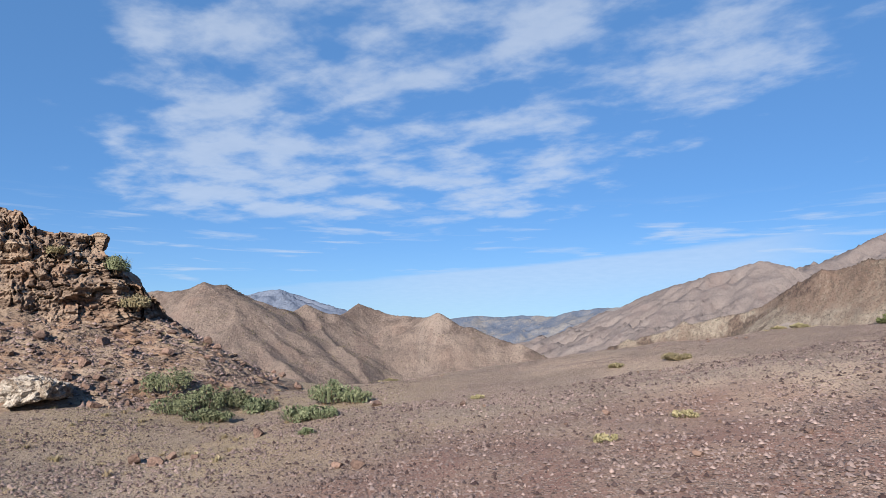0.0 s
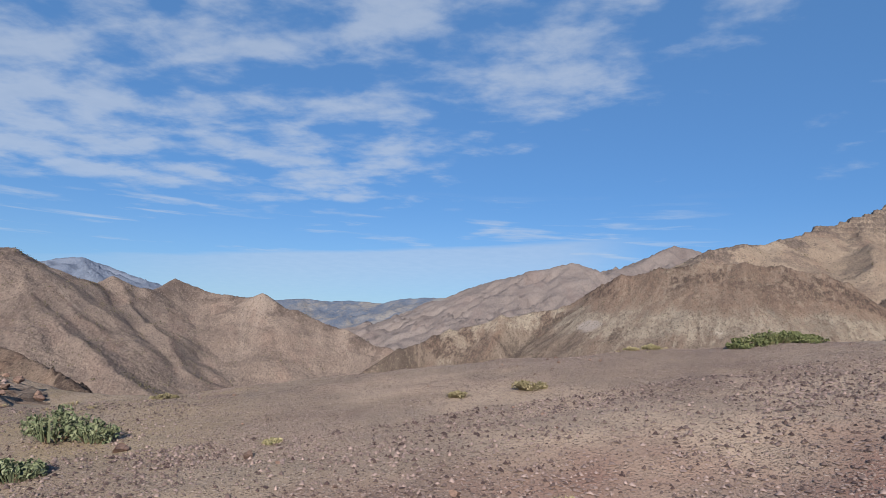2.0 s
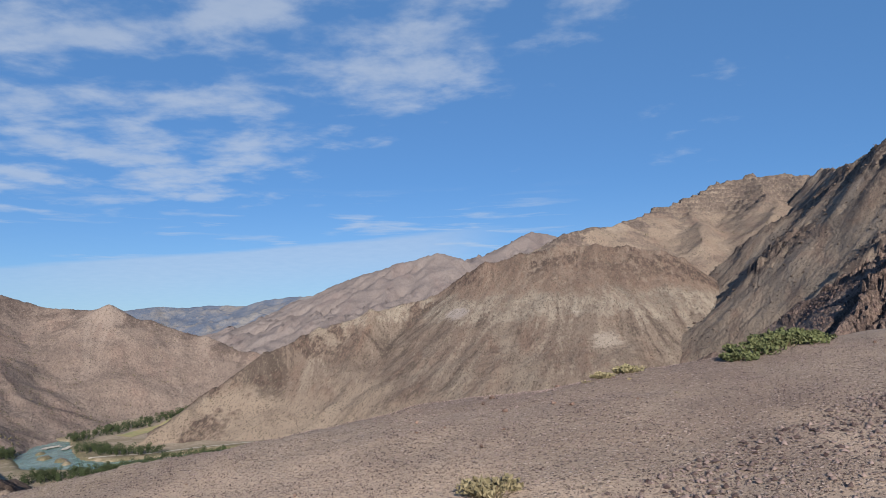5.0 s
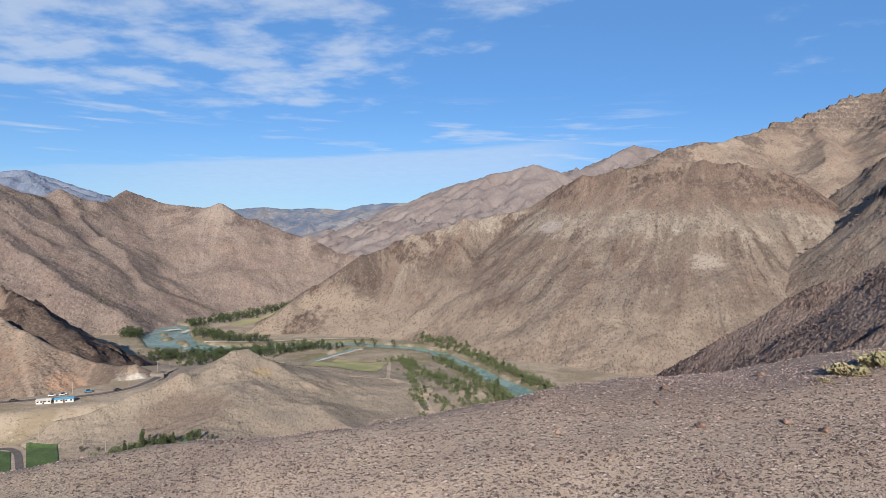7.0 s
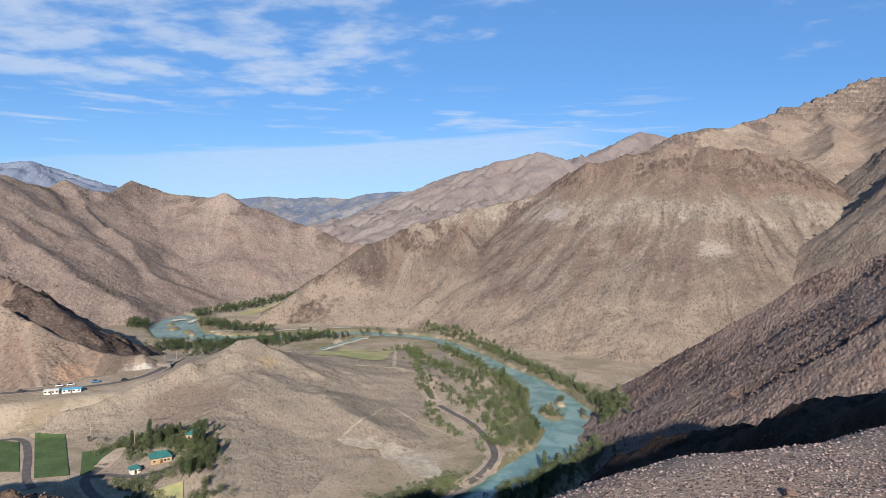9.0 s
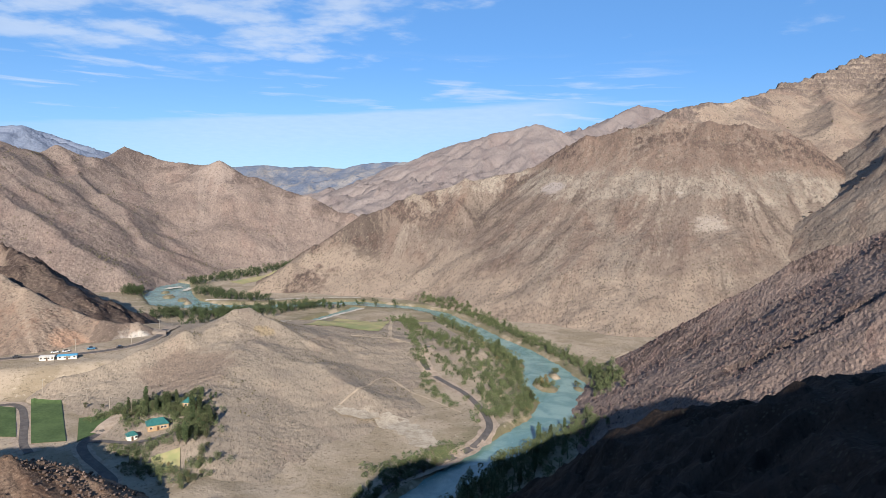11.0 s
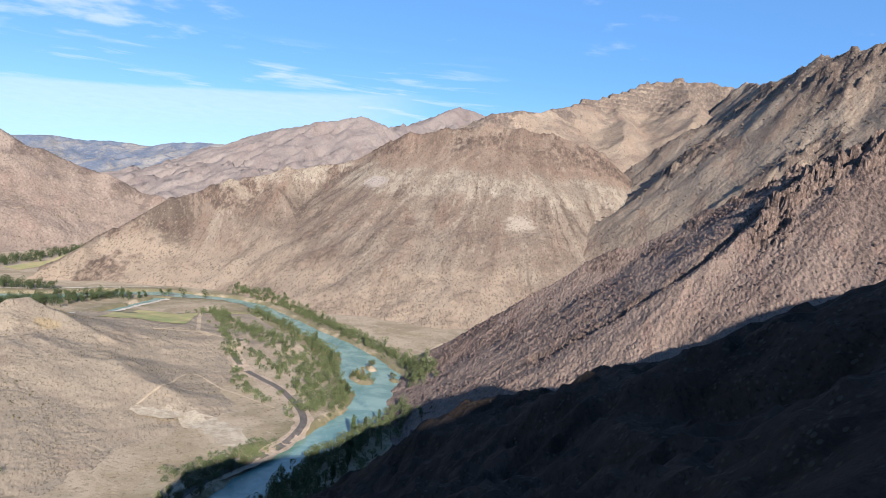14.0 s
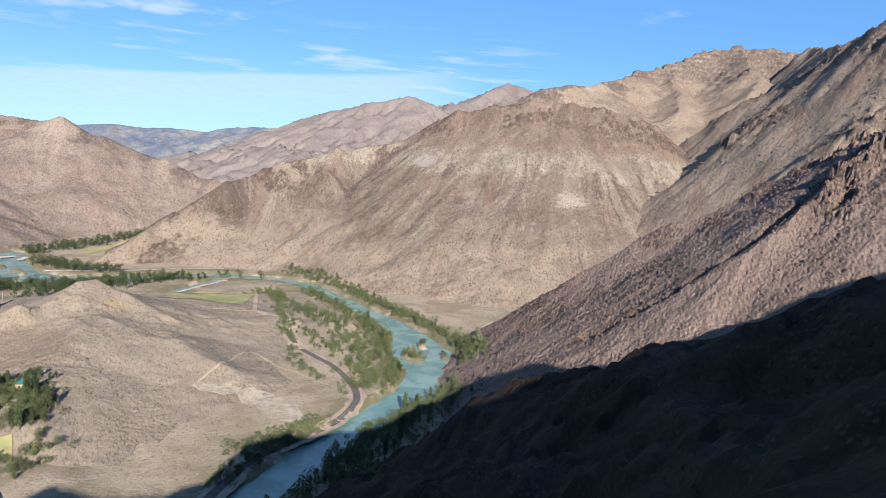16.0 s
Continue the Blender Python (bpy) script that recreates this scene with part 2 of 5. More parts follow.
def slope_rock(name, soil, pale, dark, red, grain=1.0, dots=0.5, band=None, streaks=1.0, spots=(), crag=None, relief=1.0, fan=None, face=-35.0, cap=None):
    """Dry mountain side: soil and scree in streaks down the slope, rock bands, dark shrubs and boulders as specks."""
    mat, n, bsdf = material(name, 0.95, 0.1)
    pos = n.add("ShaderNodeNewGeometry").outputs["Position"]
    x, y, z = n.split(pos)
    streak, fine = attribute(n, "broad"), attribute(n, "thin")
    # the grain of the ground is drawn out down the slope, which falls along the facing side
    turned = n.add("ShaderNodeMapping", Vector=pos, Rotation=(0, 0, radians(-face)))
    drawn = n.add("ShaderNodeMapping", Vector=turned.outputs[0], Scale=(1.0, 0.32, 0.55)).outputs[0]
    patch = n.noise(drawn, 0.016 * grain, 5.0, 0.55, 0.6)
    speck = n.noise(drawn, 0.55 * grain, 5.0, 0.8)
    coarse = n.noise(drawn, 0.20 * grain, 5.0, 0.7)
    col = n.mix(soil, pale, n.ramp(n.math("ADD", n.math("MULTIPLY", streak, 0.6 * streaks), n.math("MULTIPLY", patch, 0.5)), 0.50, 0.76))
    col = n.mix(col, red, n.ramp(n.math("ADD", n.math("MULTIPLY", n.noise(drawn, 0.026 * grain, 4.0, 0.6, 0.6), 0.7), n.math("MULTIPLY", streak, 0.3)), 0.48, 0.66, 0.0, 0.75))
    col = n.mix(col, pale, n.ramp(fine, 0.54, 0.66, 0.0, 0.75 * streaks))
    col = n.mix(col, dark, n.ramp(fine, 0.45, 0.34, 0.0, 0.5 * streaks))
    col = n.mix(col, dark, n.ramp(n.math("ADD", n.math("MULTIPLY", fine, 0.6), n.math("MULTIPLY", streak, 0.45 * streaks)), 0.50, 0.36, 0.0, 0.42 * streaks))
    if band:
        wob = n.math("ADD", z, n.math("ADD", n.math("MULTIPLY", n.noise(pos, 0.02, 5.0, 0.7), 60.0), n.math("MULTIPLY", fine, 46.0)))
        inside = n.math("MULTIPLY", n.ramp(wob, band[0] + 53, band[0] + 61), n.ramp(wob, band[1] + 53, band[1] + 75, 1.0, 0.0))
        col = n.mix(col, band[2], n.math("MULTIPLY", inside, n.ramp(coarse, 0.38, 0.62, 0.1, 0.6)))
    if cap:
        high = n.math("ADD", z, n.math("ADD", n.math("MULTIPLY", n.noise(pos, 0.02, 5.0, 0.7), 60.0), n.math("MULTIPLY", fine, 40.0)))
        col = n.mix(col, cap[1], n.math("MULTIPLY", n.ramp(high, cap[0] + 46, cap[0] + 62), n.ramp(coarse, 0.36, 0.60, 0.15, 0.65)))
    for sx, sy, sz, radius, colour in spots:
        away = n.tree.nodes.new("ShaderNodeVectorMath")
        away.operation = "DISTANCE"
        n.put(away, "i0", pos)
        n.put(away, "i1", (sx, sy, sz))
        ragged = n.math("ADD", n.math("DIVIDE", away.outputs["Value"], radius), n.math("MULTIPLY", n.noise(pos, 0.09, 5.0, 0.65), 1.3))
        col = n.mix(col, colour, n.ramp(ragged, 1.65, 1.25, 0.0, 0.85))
    if fan:
        low = n.math("ADD", z, n.math("ADD", n.math("MULTIPLY", n.noise(pos, 0.012, 4.0, 0.6), 90.0), n.math("MULTIPLY", streak, 60.0)))
        col = n.mix(col, fan[1], n.ramp(low, fan[0] + 85, fan[0] + 60, 0.0, 0.75))
    # gully strip darkened: boulders, and the shade of its bank put into the colour
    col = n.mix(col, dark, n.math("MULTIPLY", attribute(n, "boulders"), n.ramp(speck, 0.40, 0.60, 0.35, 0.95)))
    if crag:
        rocks = attribute(n, "crag")
        col = n.mix(col, n.mix(crag, dark, n.ramp(coarse, 0.45, 0.6)), n.math("MULTIPLY", rocks, n.ramp(coarse, 0.36, 0.54, 0.3, 0.95)))
    col = n.mix(col, dark, n.ramp(speck, 0.53, 0.64, 0.0, 0.85))
    col = n.mix(col, pale, n.ramp(speck, 0.46, 0.34, 0.0, 0.7))
    vor = n.tree.nodes.new("ShaderNodeTexVoronoi")
    n.put(vor, "Vector", pos)
    n.put(vor, "Scale", 0.30 * grain)
    bushes = n.math("MULTIPLY", n.ramp(vor.outputs["Distance"], 0.22, 0.34, 1.0, 0.0), n.ramp(n.noise(pos, 0.05 * grain, 3.0), 0.40, 0.58))
    col = n.mix(col, (0.055, 0.05, 0.035, 1), n.math("MULTIPLY", bushes, dots))
    n.tree.links.new(col, bsdf.inputs["Base Color"])
    vor = n.tree.nodes.new("ShaderNodeTexVoronoi")
    n.put(vor, "Vector", n.noise_shift(pos, 0.3 * grain, 1.6 / grain))
    n.put(vor, "Scale", 0.22 * grain)
    facets = n.math("MULTIPLY", vor.outputs["Distance"], -1.6)
    rocky = n.math("ADD", n.math("MULTIPLY", speck, 1.4), n.math("ADD", n.math("MULTIPLY", fine, 0.4), n.math("MULTIPLY", coarse, 2.2)))
    rocky = n.math("ADD", rocky, n.math("MULTIPLY", facets, n.ramp(patch, 0.4, 0.6, 0.2, 1.0)))
    bump(n, bsdf, rocky, 0.7, 0.7 * relief / grain)
    return mat


def rgb(r, g, b):
    """Linear colour of an sRGB one, scaled to 0.68 to deepen the shade."""
    return tuple(0.68 * ((c / 255 + 0.055) / 1.055) ** 2.4 if c > 10 else c / 3294 for c in (r, g, b)) + (1,)


MOUNTAIN = slope_rock("mountain_brown", rgb(117, 103, 93), rgb(141, 128, 115), rgb(73, 63, 58), rgb(116, 95, 84), 1.0, 0.6, (-10, 18, rgb(162, 152, 138)), 1.1, [(545, 668, -14, 26, rgb(168, 158, 146)), (522, 600, -42, 26, rgb(160, 148, 136)), (430, 800, 0, 20, rgb(154, 144, 138))], crag=rgb(100, 82, 74), fan=(-86, rgb(148, 132, 117)), cap=(24, rgb(122, 101, 89)))
UPLAND = slope_rock("mountain_upland", rgb(152, 136, 120), rgb(170, 154, 137), rgb(94, 81, 74), rgb(138, 114, 99), 1.3, 0.6, None, 0.8, crag=rgb(96, 83, 78), relief=1.3, face=-55.0)
TABLELAND = slope_rock("mountain_tableland", rgb(140, 124, 110), rgb(166, 149, 132), rgb(92, 80, 75), rgb(132, 110, 98), 0.9, 0.7, crag=rgb(100, 90, 86))
LEFT_MOUNT = slope_rock("mountain_tan", rgb(137, 121, 111), rgb(158, 143, 132), rgb(94, 82, 77), rgb(132, 111, 101), 0.8, 0.5, None, 0.7, crag=rgb(104, 90, 83), face=8.0)
# the ridge's haze is put into these close, dull colours
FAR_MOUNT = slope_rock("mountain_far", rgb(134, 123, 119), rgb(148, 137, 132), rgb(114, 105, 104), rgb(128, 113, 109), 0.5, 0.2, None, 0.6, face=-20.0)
PURPLE = slope_rock("mountain_purple", rgb(131, 114, 105), rgb(158, 139, 128), rgb(70, 59, 55), rgb(131, 107, 97), 2.4, 0.6, None, 0.7, crag=rgb(108, 91, 84), relief=1.8, face=-50.0)
# rock of the near hillside, its deep shade put into near black colours
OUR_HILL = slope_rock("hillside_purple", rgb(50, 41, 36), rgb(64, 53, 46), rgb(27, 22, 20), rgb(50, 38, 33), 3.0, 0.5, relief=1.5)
SAND_HILL = slope_rock("hill_sandy", rgb(150, 136, 120), rgb(167, 153, 136), rgb(106, 95, 85), rgb(142, 125, 111), 1.6, 0.5, None, 0.12, [(97, 322, -122, 15, rgb(186, 177, 160)), (78, 352, -118, 11, rgb(176, 163, 144)), (16, 338, -112, 6, rgb(176, 163, 148)), (25, 470, -104, 9, rgb(160, 140, 110)), (-20, 420, -112, 34, rgb(128, 111, 98))], relief=0.8, face=0.0)
ROAD_HILL = slope_rock("hill_road_cut", rgb(138, 120, 106), rgb(160, 143, 126), rgb(92, 80, 73), rgb(140, 114, 97), 1.6, 0.45, None, 0.8, [(-58, 500, -108, 15, rgb(200, 192, 180)), (-98, 492, -104, 15, rgb(176, 142, 118)), (-110, 570, -80, 40, rgb(86, 73, 67))], relief=1.4)
DARK_ROCK = slope_rock("ridge_dark_rock", rgb(120, 104, 93), rgb(146, 128, 114), rgb(68, 57, 52), rgb(118, 96, 84), 1.6, 0.5, None, 0.5, crag=rgb(70, 59, 55), relief=1.6)
# distance haze is put into the blue grey colours of these two
HAZE_MOUNT = slope_rock("mountain_blue_grey", rgb(122, 131, 148), rgb(134, 141, 154), rgb(108, 118, 138), rgb(126, 131, 145), 0.25, 0.0, None, 0.5, face=15.0)
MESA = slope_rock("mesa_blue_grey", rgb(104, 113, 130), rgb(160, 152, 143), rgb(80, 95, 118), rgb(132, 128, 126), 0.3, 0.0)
SPUR_ROCK = slope_rock("spur_rock", rgb(136, 114, 97), rgb(160, 138, 118), rgb(70, 57, 50), rgb(124, 94, 76), 3.0, 0.25, None, 0.5, crag=rgb(96, 78, 67), relief=1.6)


def gravel_material():
    mat, n, bsdf = material("gravel", 0.92, 0.15)
    pos = n.add("ShaderNodeNewGeometry").outputs["Position"]
    broad = n.noise(pos, 0.22, 5.0, 0.6, 0.6)
    mid = n.noise(pos, 1.6, 5.0, 0.6)
    col = n.mix(rgb(164, 146, 129), rgb(144, 125, 111), n.ramp(n.math("ADD", n.math("MULTIPLY", broad, 0.7), n.math("MULTIPLY", mid, 0.35)), 0.46, 0.66))
    path = attribute(n, "worn")
    col = n.mix(col, rgb(188, 166, 146), n.math("MULTIPLY", path, n.ramp(mid, 0.32, 0.6, 0.35, 1.0)))
    col = n.mix(col, rgb(166, 147, 118), attribute(n, "grassy"))
    col = n.mix(col, rgb(146, 112, 101), n.math("MULTIPLY", attribute(n, "ruddy"), n.ramp(mid, 0.35, 0.6, 0.5, 0.9)))
    height = 0.0
    for scale, amount in ((22.0, 0.010), (42.0, 0.009), (80.0, 0.006)):
        vor = n.tree.nodes.new("ShaderNodeTexVoronoi")
        n.put(vor, "Vector", pos)
        n.put(vor, "Scale", scale)
        stone = n.ramp(vor.outputs["Distance"], 0.26, 0.42, 1.0, 0.0)
        tone = n.split(vor.outputs["Color"])[0]
        pick = n.ramp(n.split(vor.outputs["Color"])[1], 0.15, 0.3)
        hue = n.mix(rgb(84, 68, 63), rgb(206, 186, 172), n.math("POWER", tone, 1.6))
        cover = n.math("MULTIPLY", n.math("MULTIPLY", stone, pick), n.ramp(path, 0.0, 1.0, 0.88, 0.4))
        col = n.mix(col, hue, cover)
        height = n.math("ADD", n.math("MULTIPLY", n.math("MULTIPLY", stone, pick), amount), height)
    n.tree.links.new(col, bsdf.inputs["Base Color"])
    bump(n, bsdf, n.math("ADD", height, n.math("MULTIPLY", n.noise(pos, 60.0, 3.0), 0.002)), 1.0, 1.0)
    return mat


GRAVEL = gravel_material()


def plain(name, colour, second=None, scale=1.0, rough=0.9, relief=0.0, random_tint=0.0, spec=0.2, detail=5.0):
    """A surface with grain at two scales between two colours."""
    mat, n, bsdf = material(name, rough, spec)
    pos = n.add("ShaderNodeNewGeometry").outputs["Position"]
    grain = n.math("ADD", n.math("MULTIPLY", n.noise(pos, scale, detail, 0.6), 0.6), n.math("MULTIPLY", n.noise(pos, scale * 7.0, 3.0), 0.4))
    col = n.mix(colour, second or tuple(c * 0.7 for c in colour[:3]) + (1,), n.ramp(grain, 0.38, 0.62))
    if random_tint:
        hsv = n.tree.nodes.new("ShaderNodeHueSaturation")
        info = n.tree.nodes.new("ShaderNodeObjectInfo")
        n.put(hsv, "Color", col)
        n.put(hsv, "Value", n.ramp(info.outputs["Random"], 0.0, 1.0, 1 - random_tint, 1 + random_tint, False))
        col = hsv.outputs[0]
    n.tree.links.new(col, bsdf.inputs["Base Color"])
    if relief:
        bump(n, bsdf, grain, 0.8, relief)
    return mat


def valley_material():
    mat, n, bsdf = material("valley_soil", 0.95, 0.1)
    pos = n.add("ShaderNodeNewGeometry").outputs["Position"]
    col = n.mix(rgb(170, 154, 134), rgb(146, 131, 110), n.ramp(n.noise(pos, 0.035, 6.0, 0.65, 0.5), 0.4, 0.62))
    damp = n.math("MULTIPLY", attribute(n, "wet"), n.ramp(n.noise(pos, 0.06, 5.0, 0.65), 0.34, 0.55))
    col = n.mix(col, rgb(112, 106, 82), damp)
    col = n.mix(col, rgb(74, 64, 50), n.ramp(n.noise(pos, 0.5, 5.0, 0.75), 0.54, 0.66, 0.0, 0.6))
    col = n.mix(col, rgb(188, 174, 154), n.ramp(n.noise(pos, 0.22, 4.0, 0.7), 0.60, 0.72, 0.0, 0.6))
    n.tree.links.new(col, bsdf.inputs["Base Color"])
    bump(n, bsdf, n.noise(pos, 0.6, 5.0, 0.7), 0.6, 0.8)
    return mat


VALLEY = valley_material()

# ---- the large land forms ----
FLOOR = -129.0
WATER = -131.4

# centre line of the river: x, y, half width
RIVER = [(-30, 150, 11), (20, 215, 10), (62, 246, 10), (98, 276, 10), (120, 292, 10), (147, 307, 11), (179, 329, 13), (202, 353, 16), (214, 387, 23),
         (228, 433, 15), (231, 480, 11), (224, 521, 11), (219, 589, 11), (213, 635, 11), (196, 668, 11), (140, 708, 13), (90, 714, 13), (40, 706, 13), (-10, 712, 16),
         (-50, 745, 26), (-62, 800, 26), (-60, 870, 18), (-110, 930, 16)]
POOL = [(180, 588, 10), (182, 545, 15), (188, 505, 8)]
SIDE = [(30, 570, 6), (56, 594, 6), (80, 627, 6), (106, 653, 6), (134, 682, 7)]
ISLETS = [(206, 388, 9), (224, 408, 5), (226, 379, 4), (186, 548, 4.5), (181, 570, 3.5), (-44, 762, 7), (-60, 785, 8), (-38, 742, 5), (-66, 815, 6)]

# cone hill and its ridge in the valley
CONE_LINES = [[(-95, 425, -116), (-52, 446, -109), (-29, 458, -101), (-8, 470, -102), (8, 488, -95), (21, 492, -94), (38, 480, -104), (66, 452, -119)],
              [(10, 485, -97), (2, 430, -108), (-6, 370, -117), (-4, 310, -124)],
              [(16, 440, -110), (56, 412, -117), (82, 372, -123)]]


def floor_height(X, Y):
    d, (w,), _ = along(X, Y, RIVER)
    d2, (w2,), _ = along(X, Y, POOL)
    d3, (w3,), _ = along(X, Y, SIDE)
    out = np.minimum(np.minimum(d - w, d2 - w2), d3 - w3)
    out = out + fbm(X / 9, Y / 9, 3, 5) * 1.6
    for x, y, r in ISLETS:
        out = np.maximum(out, r - np.hypot((X - x) * 1.25, (Y - y) * 0.75) + fbm(X / 5, Y / 5, 2, 8))
    bank = sstep(-2.5, 2.5, out)
    ground = FLOOR + fbm(X / 60, Y / 60, 4, 3) * 0.8 + sstep(20, 140, out) * 2.0
    # the terrace with fields and the bank with the upper road
    terrace = sstep(20, -20, X - 5) * sstep(560, 500, Y) * 3.0
    bankd = sstep(-15, 15, Y - (430 + 0.12 * (X + 100))) * sstep(-10, -50, X) * sstep(640, 560, Y)
    ground = ground + terrace + bankd * 13.0
    return np.where(bank < 1, WATER - 2.0 + (ground - WATER + 2.0) * bank, ground), out


def build_floor():
    X, Y = plane_grid(-330, 520, 130, 1160, 3.0)
    Z, out = floor_height(X, Y)
    ob = sheet("valley_floor", X, Y, Z, VALLEY, wet=np.clip(1 - out / 30, 0, 1))
    tagged(ob, "flat sandy valley floor with gravel river banks", "valley floor", kind="structure")
    # the wide land under everything
    R = 4800
    a, r = np.meshgrid(np.linspace(0, 2 * np.pi, 129), np.array([0.5, 300, 700, 1200, 2000, 3200, R]))
    far = sheet("ground", r * np.cos(a) + 20, r * np.sin(a) + 20, np.where(r < 1300, -175.0, -140.0), VALLEY, wet=np.zeros(r.shape))
    tagged(far, "dry brown land that reaches the horizon", "ground", kind="structure")


build_floor()


LAND = {}


def rills(H, grain, steps):
    """Grain drawn out along the fall line of the land."""
    gy, gx = np.gradient(H)
    size = np.hypot(gx, gy) + 1e-6
    gx, gy = gx / size, gy / size
    rows, cols = H.shape
    J, I = np.mgrid[0:rows, 0:cols].astype(float)
    total = grain.copy()
    for sign in (1, -1):
        y, x = J.copy(), I.copy()
        for k in range(steps):
            j, i = np.clip(y.round().astype(int), 0, rows - 1), np.clip(x.round().astype(int), 0, cols - 1)
            x, y = x + sign * gx[j, i], y + sign * gy[j, i]
            j, i = np.clip(y.round().astype(int), 0, rows - 1), np.clip(x.round().astype(int), 0, cols - 1)
            total = total + grain[j, i]
    return (total - total.mean()) / total.std()



def mountain(name, label, lines, box, slope, reach, mat, seed, gully=8.0, rock=6.0, size=60.0, gap=45.0, floor=-134.0, blocks=0.0, warp=14.0, round_off=4.0, tail=0.0, grit=0.30, comb=1.0, ledge=None, rocks=(), gully_line=None, flat=False):
    X, Y = plane_grid(*box)
    wx, wy = fbm(X / 130, Y / 130, 3, seed + 50) * warp, fbm(X / 130, Y / 130, 3, seed + 60) * warp
    H, run, fall = envelope(X + wx, Y + wy, lines, slope, reach, round_off, tail)
    grow = sstep(0, 70, fall) * (0.55 + 0.45 * sstep(-0.4, 0.4, fbm(X / 210, Y / 210, 3, seed + 3)))
    noise = np.random.default_rng(seed + 1).normal(size=X.shape)
    wide = rills(H, perlin(X / gap * 1.6, Y / gap * 1.6, seed + 5), int(1.3 * gap / box[4]))
    H = H + gully * grow * (0.55 - 1.0 * np.abs(wide) ** 0.8)
    mid = rills(H, perlin(X / gap * 5, Y / gap * 5, seed + 6), int(0.8 * gap / box[4]))
    H = H + gully * 0.26 * grow * mid
    thin = rills(H, noise, 34)
    H = H + 0.06 * comb * box[4] * grow * thin
    broad = 0.5 + 0.11 * comb * (0.7 * mid + 0.4 * wide)
    thin = 0.5 + 0.125 * comb * thin
    H = H + rock * 0.5 * fbm(X / size, Y / size, 7, seed + 9, 0.5) * (0.5 + 0.5 * sstep(0, 40, fall))
    mask, dark = X * 0.0, X * 0.0
    if ledge:
        # hard beds stand out as steps in the high ground
        lift = (H + 5 * fbm(X / 90, Y / 90, 3, seed + 33)) / ledge[1]
        step = np.floor(lift) + sstep(0.30, 0.62, lift - np.floor(lift))
        H = H + sstep(ledge[0] - 15, ledge[0] + 15, H) * (step - lift) * ledge[1] * 0.8
        mask = sstep(0.25, 0.4, lift - np.floor(lift)) * sstep(0.75, 0.6, lift - np.floor(lift)) * sstep(ledge[0] - 15, ledge[0] + 15, H)
    if gully_line:
        away, _, _ = along(X + fbm(X / 14, Y / 14, 3, seed + 44) * 3, Y + fbm(X / 14, Y / 14, 3, seed + 45) * 3, gully_line[0])
        H = H - gully_line[1] * sstep(gully_line[2], 0.0, away)
        # mask for the painted shade and dark boulders along the gully
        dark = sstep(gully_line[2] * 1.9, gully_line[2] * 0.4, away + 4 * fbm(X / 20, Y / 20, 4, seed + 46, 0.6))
    if blocks:
        mask = np.maximum(mask, sstep(0.08, 0.30, fbm(X / 60, Y / 60, 5, seed + 70, 0.6)) * (0.35 + 0.65 * sstep(90, 10, fall)))
        v1, r1 = cells(X / 9 + fbm(X / 15, Y / 15, 2, seed + 81), Y / 7 + X / 30, seed + 80)
        v2, r2 = cells(X / 3.6, Y / 3.6, seed + 85)
        stack = 0.75 * v1 * np.clip(r1 * 5, 0, 1) + 0.3 * v2 * np.clip(r2 * 5, 0, 1)
        H = H + blocks * mask * stack
        ragged = fbm(X / 18, Y / 18, 4, seed + 75, 0.6)
        for x, y, radius, height in rocks:
            near = sstep(1.15, 0.55, np.hypot(X - x, Y - y) / radius + 0.5 * ragged)
            H = H + height * near * (stack + 0.3 * ragged)
            mask = np.maximum(mask, near)
    H = H + (np.random.default_rng(seed).random(X.shape) - 0.5) * box[4] * grit
    LAND[name] = (box[0], box[2], box[4], H)
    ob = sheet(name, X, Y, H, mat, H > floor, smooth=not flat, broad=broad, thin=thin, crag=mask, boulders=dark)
    return tagged(ob, label, "mountain", kind="structure")


mountain("mountain_1", "broad brown mountain with scree ribs and a pale rock band", [
    [(21, 786, -127), (75, 815, -100), (107, 843, -82), (171, 872, -42), (256, 890, -13), (334, 893, 9), (435, 893, 31), (487, 869, 64), (514, 853, 79), (561, 829, 91), (606, 790, 102), (649, 754, 102), (687, 720, 96), (718, 688, 87), (731, 659, 73), (741, 640, 42), (739, 612, -5), (728, 594, -39)],
    [(606, 790, 100), (592, 763, 72), (568, 718, 36), (542, 681, 0), (505, 634, -40), (463, 584, -80), (419, 530, -117)],
    [(334, 893, 9), (306, 853, -20), (272, 812, -60), (236, 776, -98)],
    [(230, 885, -22), (193, 860, -66), (161, 816, -108)]],
    (-40, 800, 380, 1080, 2.6), 0.86, 130, MOUNTAIN, 11, 1.3, 4, 60, 60, blocks=3.0, warp=7, round_off=11, tail=0.47, comb=0.8)
mountain("mountain_8", "high tableland ridge with ledges of grey rock", [
    [(679, 879, 136), (751, 885, 148), (823, 889, 159), (979, 946, 203), (1090, 971, 238), (1208, 985, 277), (1262, 930, 292), (1275, 833, 276)],
    [(823, 889, 157), (770, 815, 118)],
    [(1090, 971, 236), (960, 830, 160), (870, 740, 112)],
    [(1262, 930, 290), (1100, 780, 205), (980, 700, 150)]],
    (520, 1500, 520, 1300, 4.0), 0.60, 4000, TABLELAND, 19, 1.6, 6, 60, 60, blocks=3.0, warp=12, round_off=12, comb=0.6, ledge=(185, 13.0))
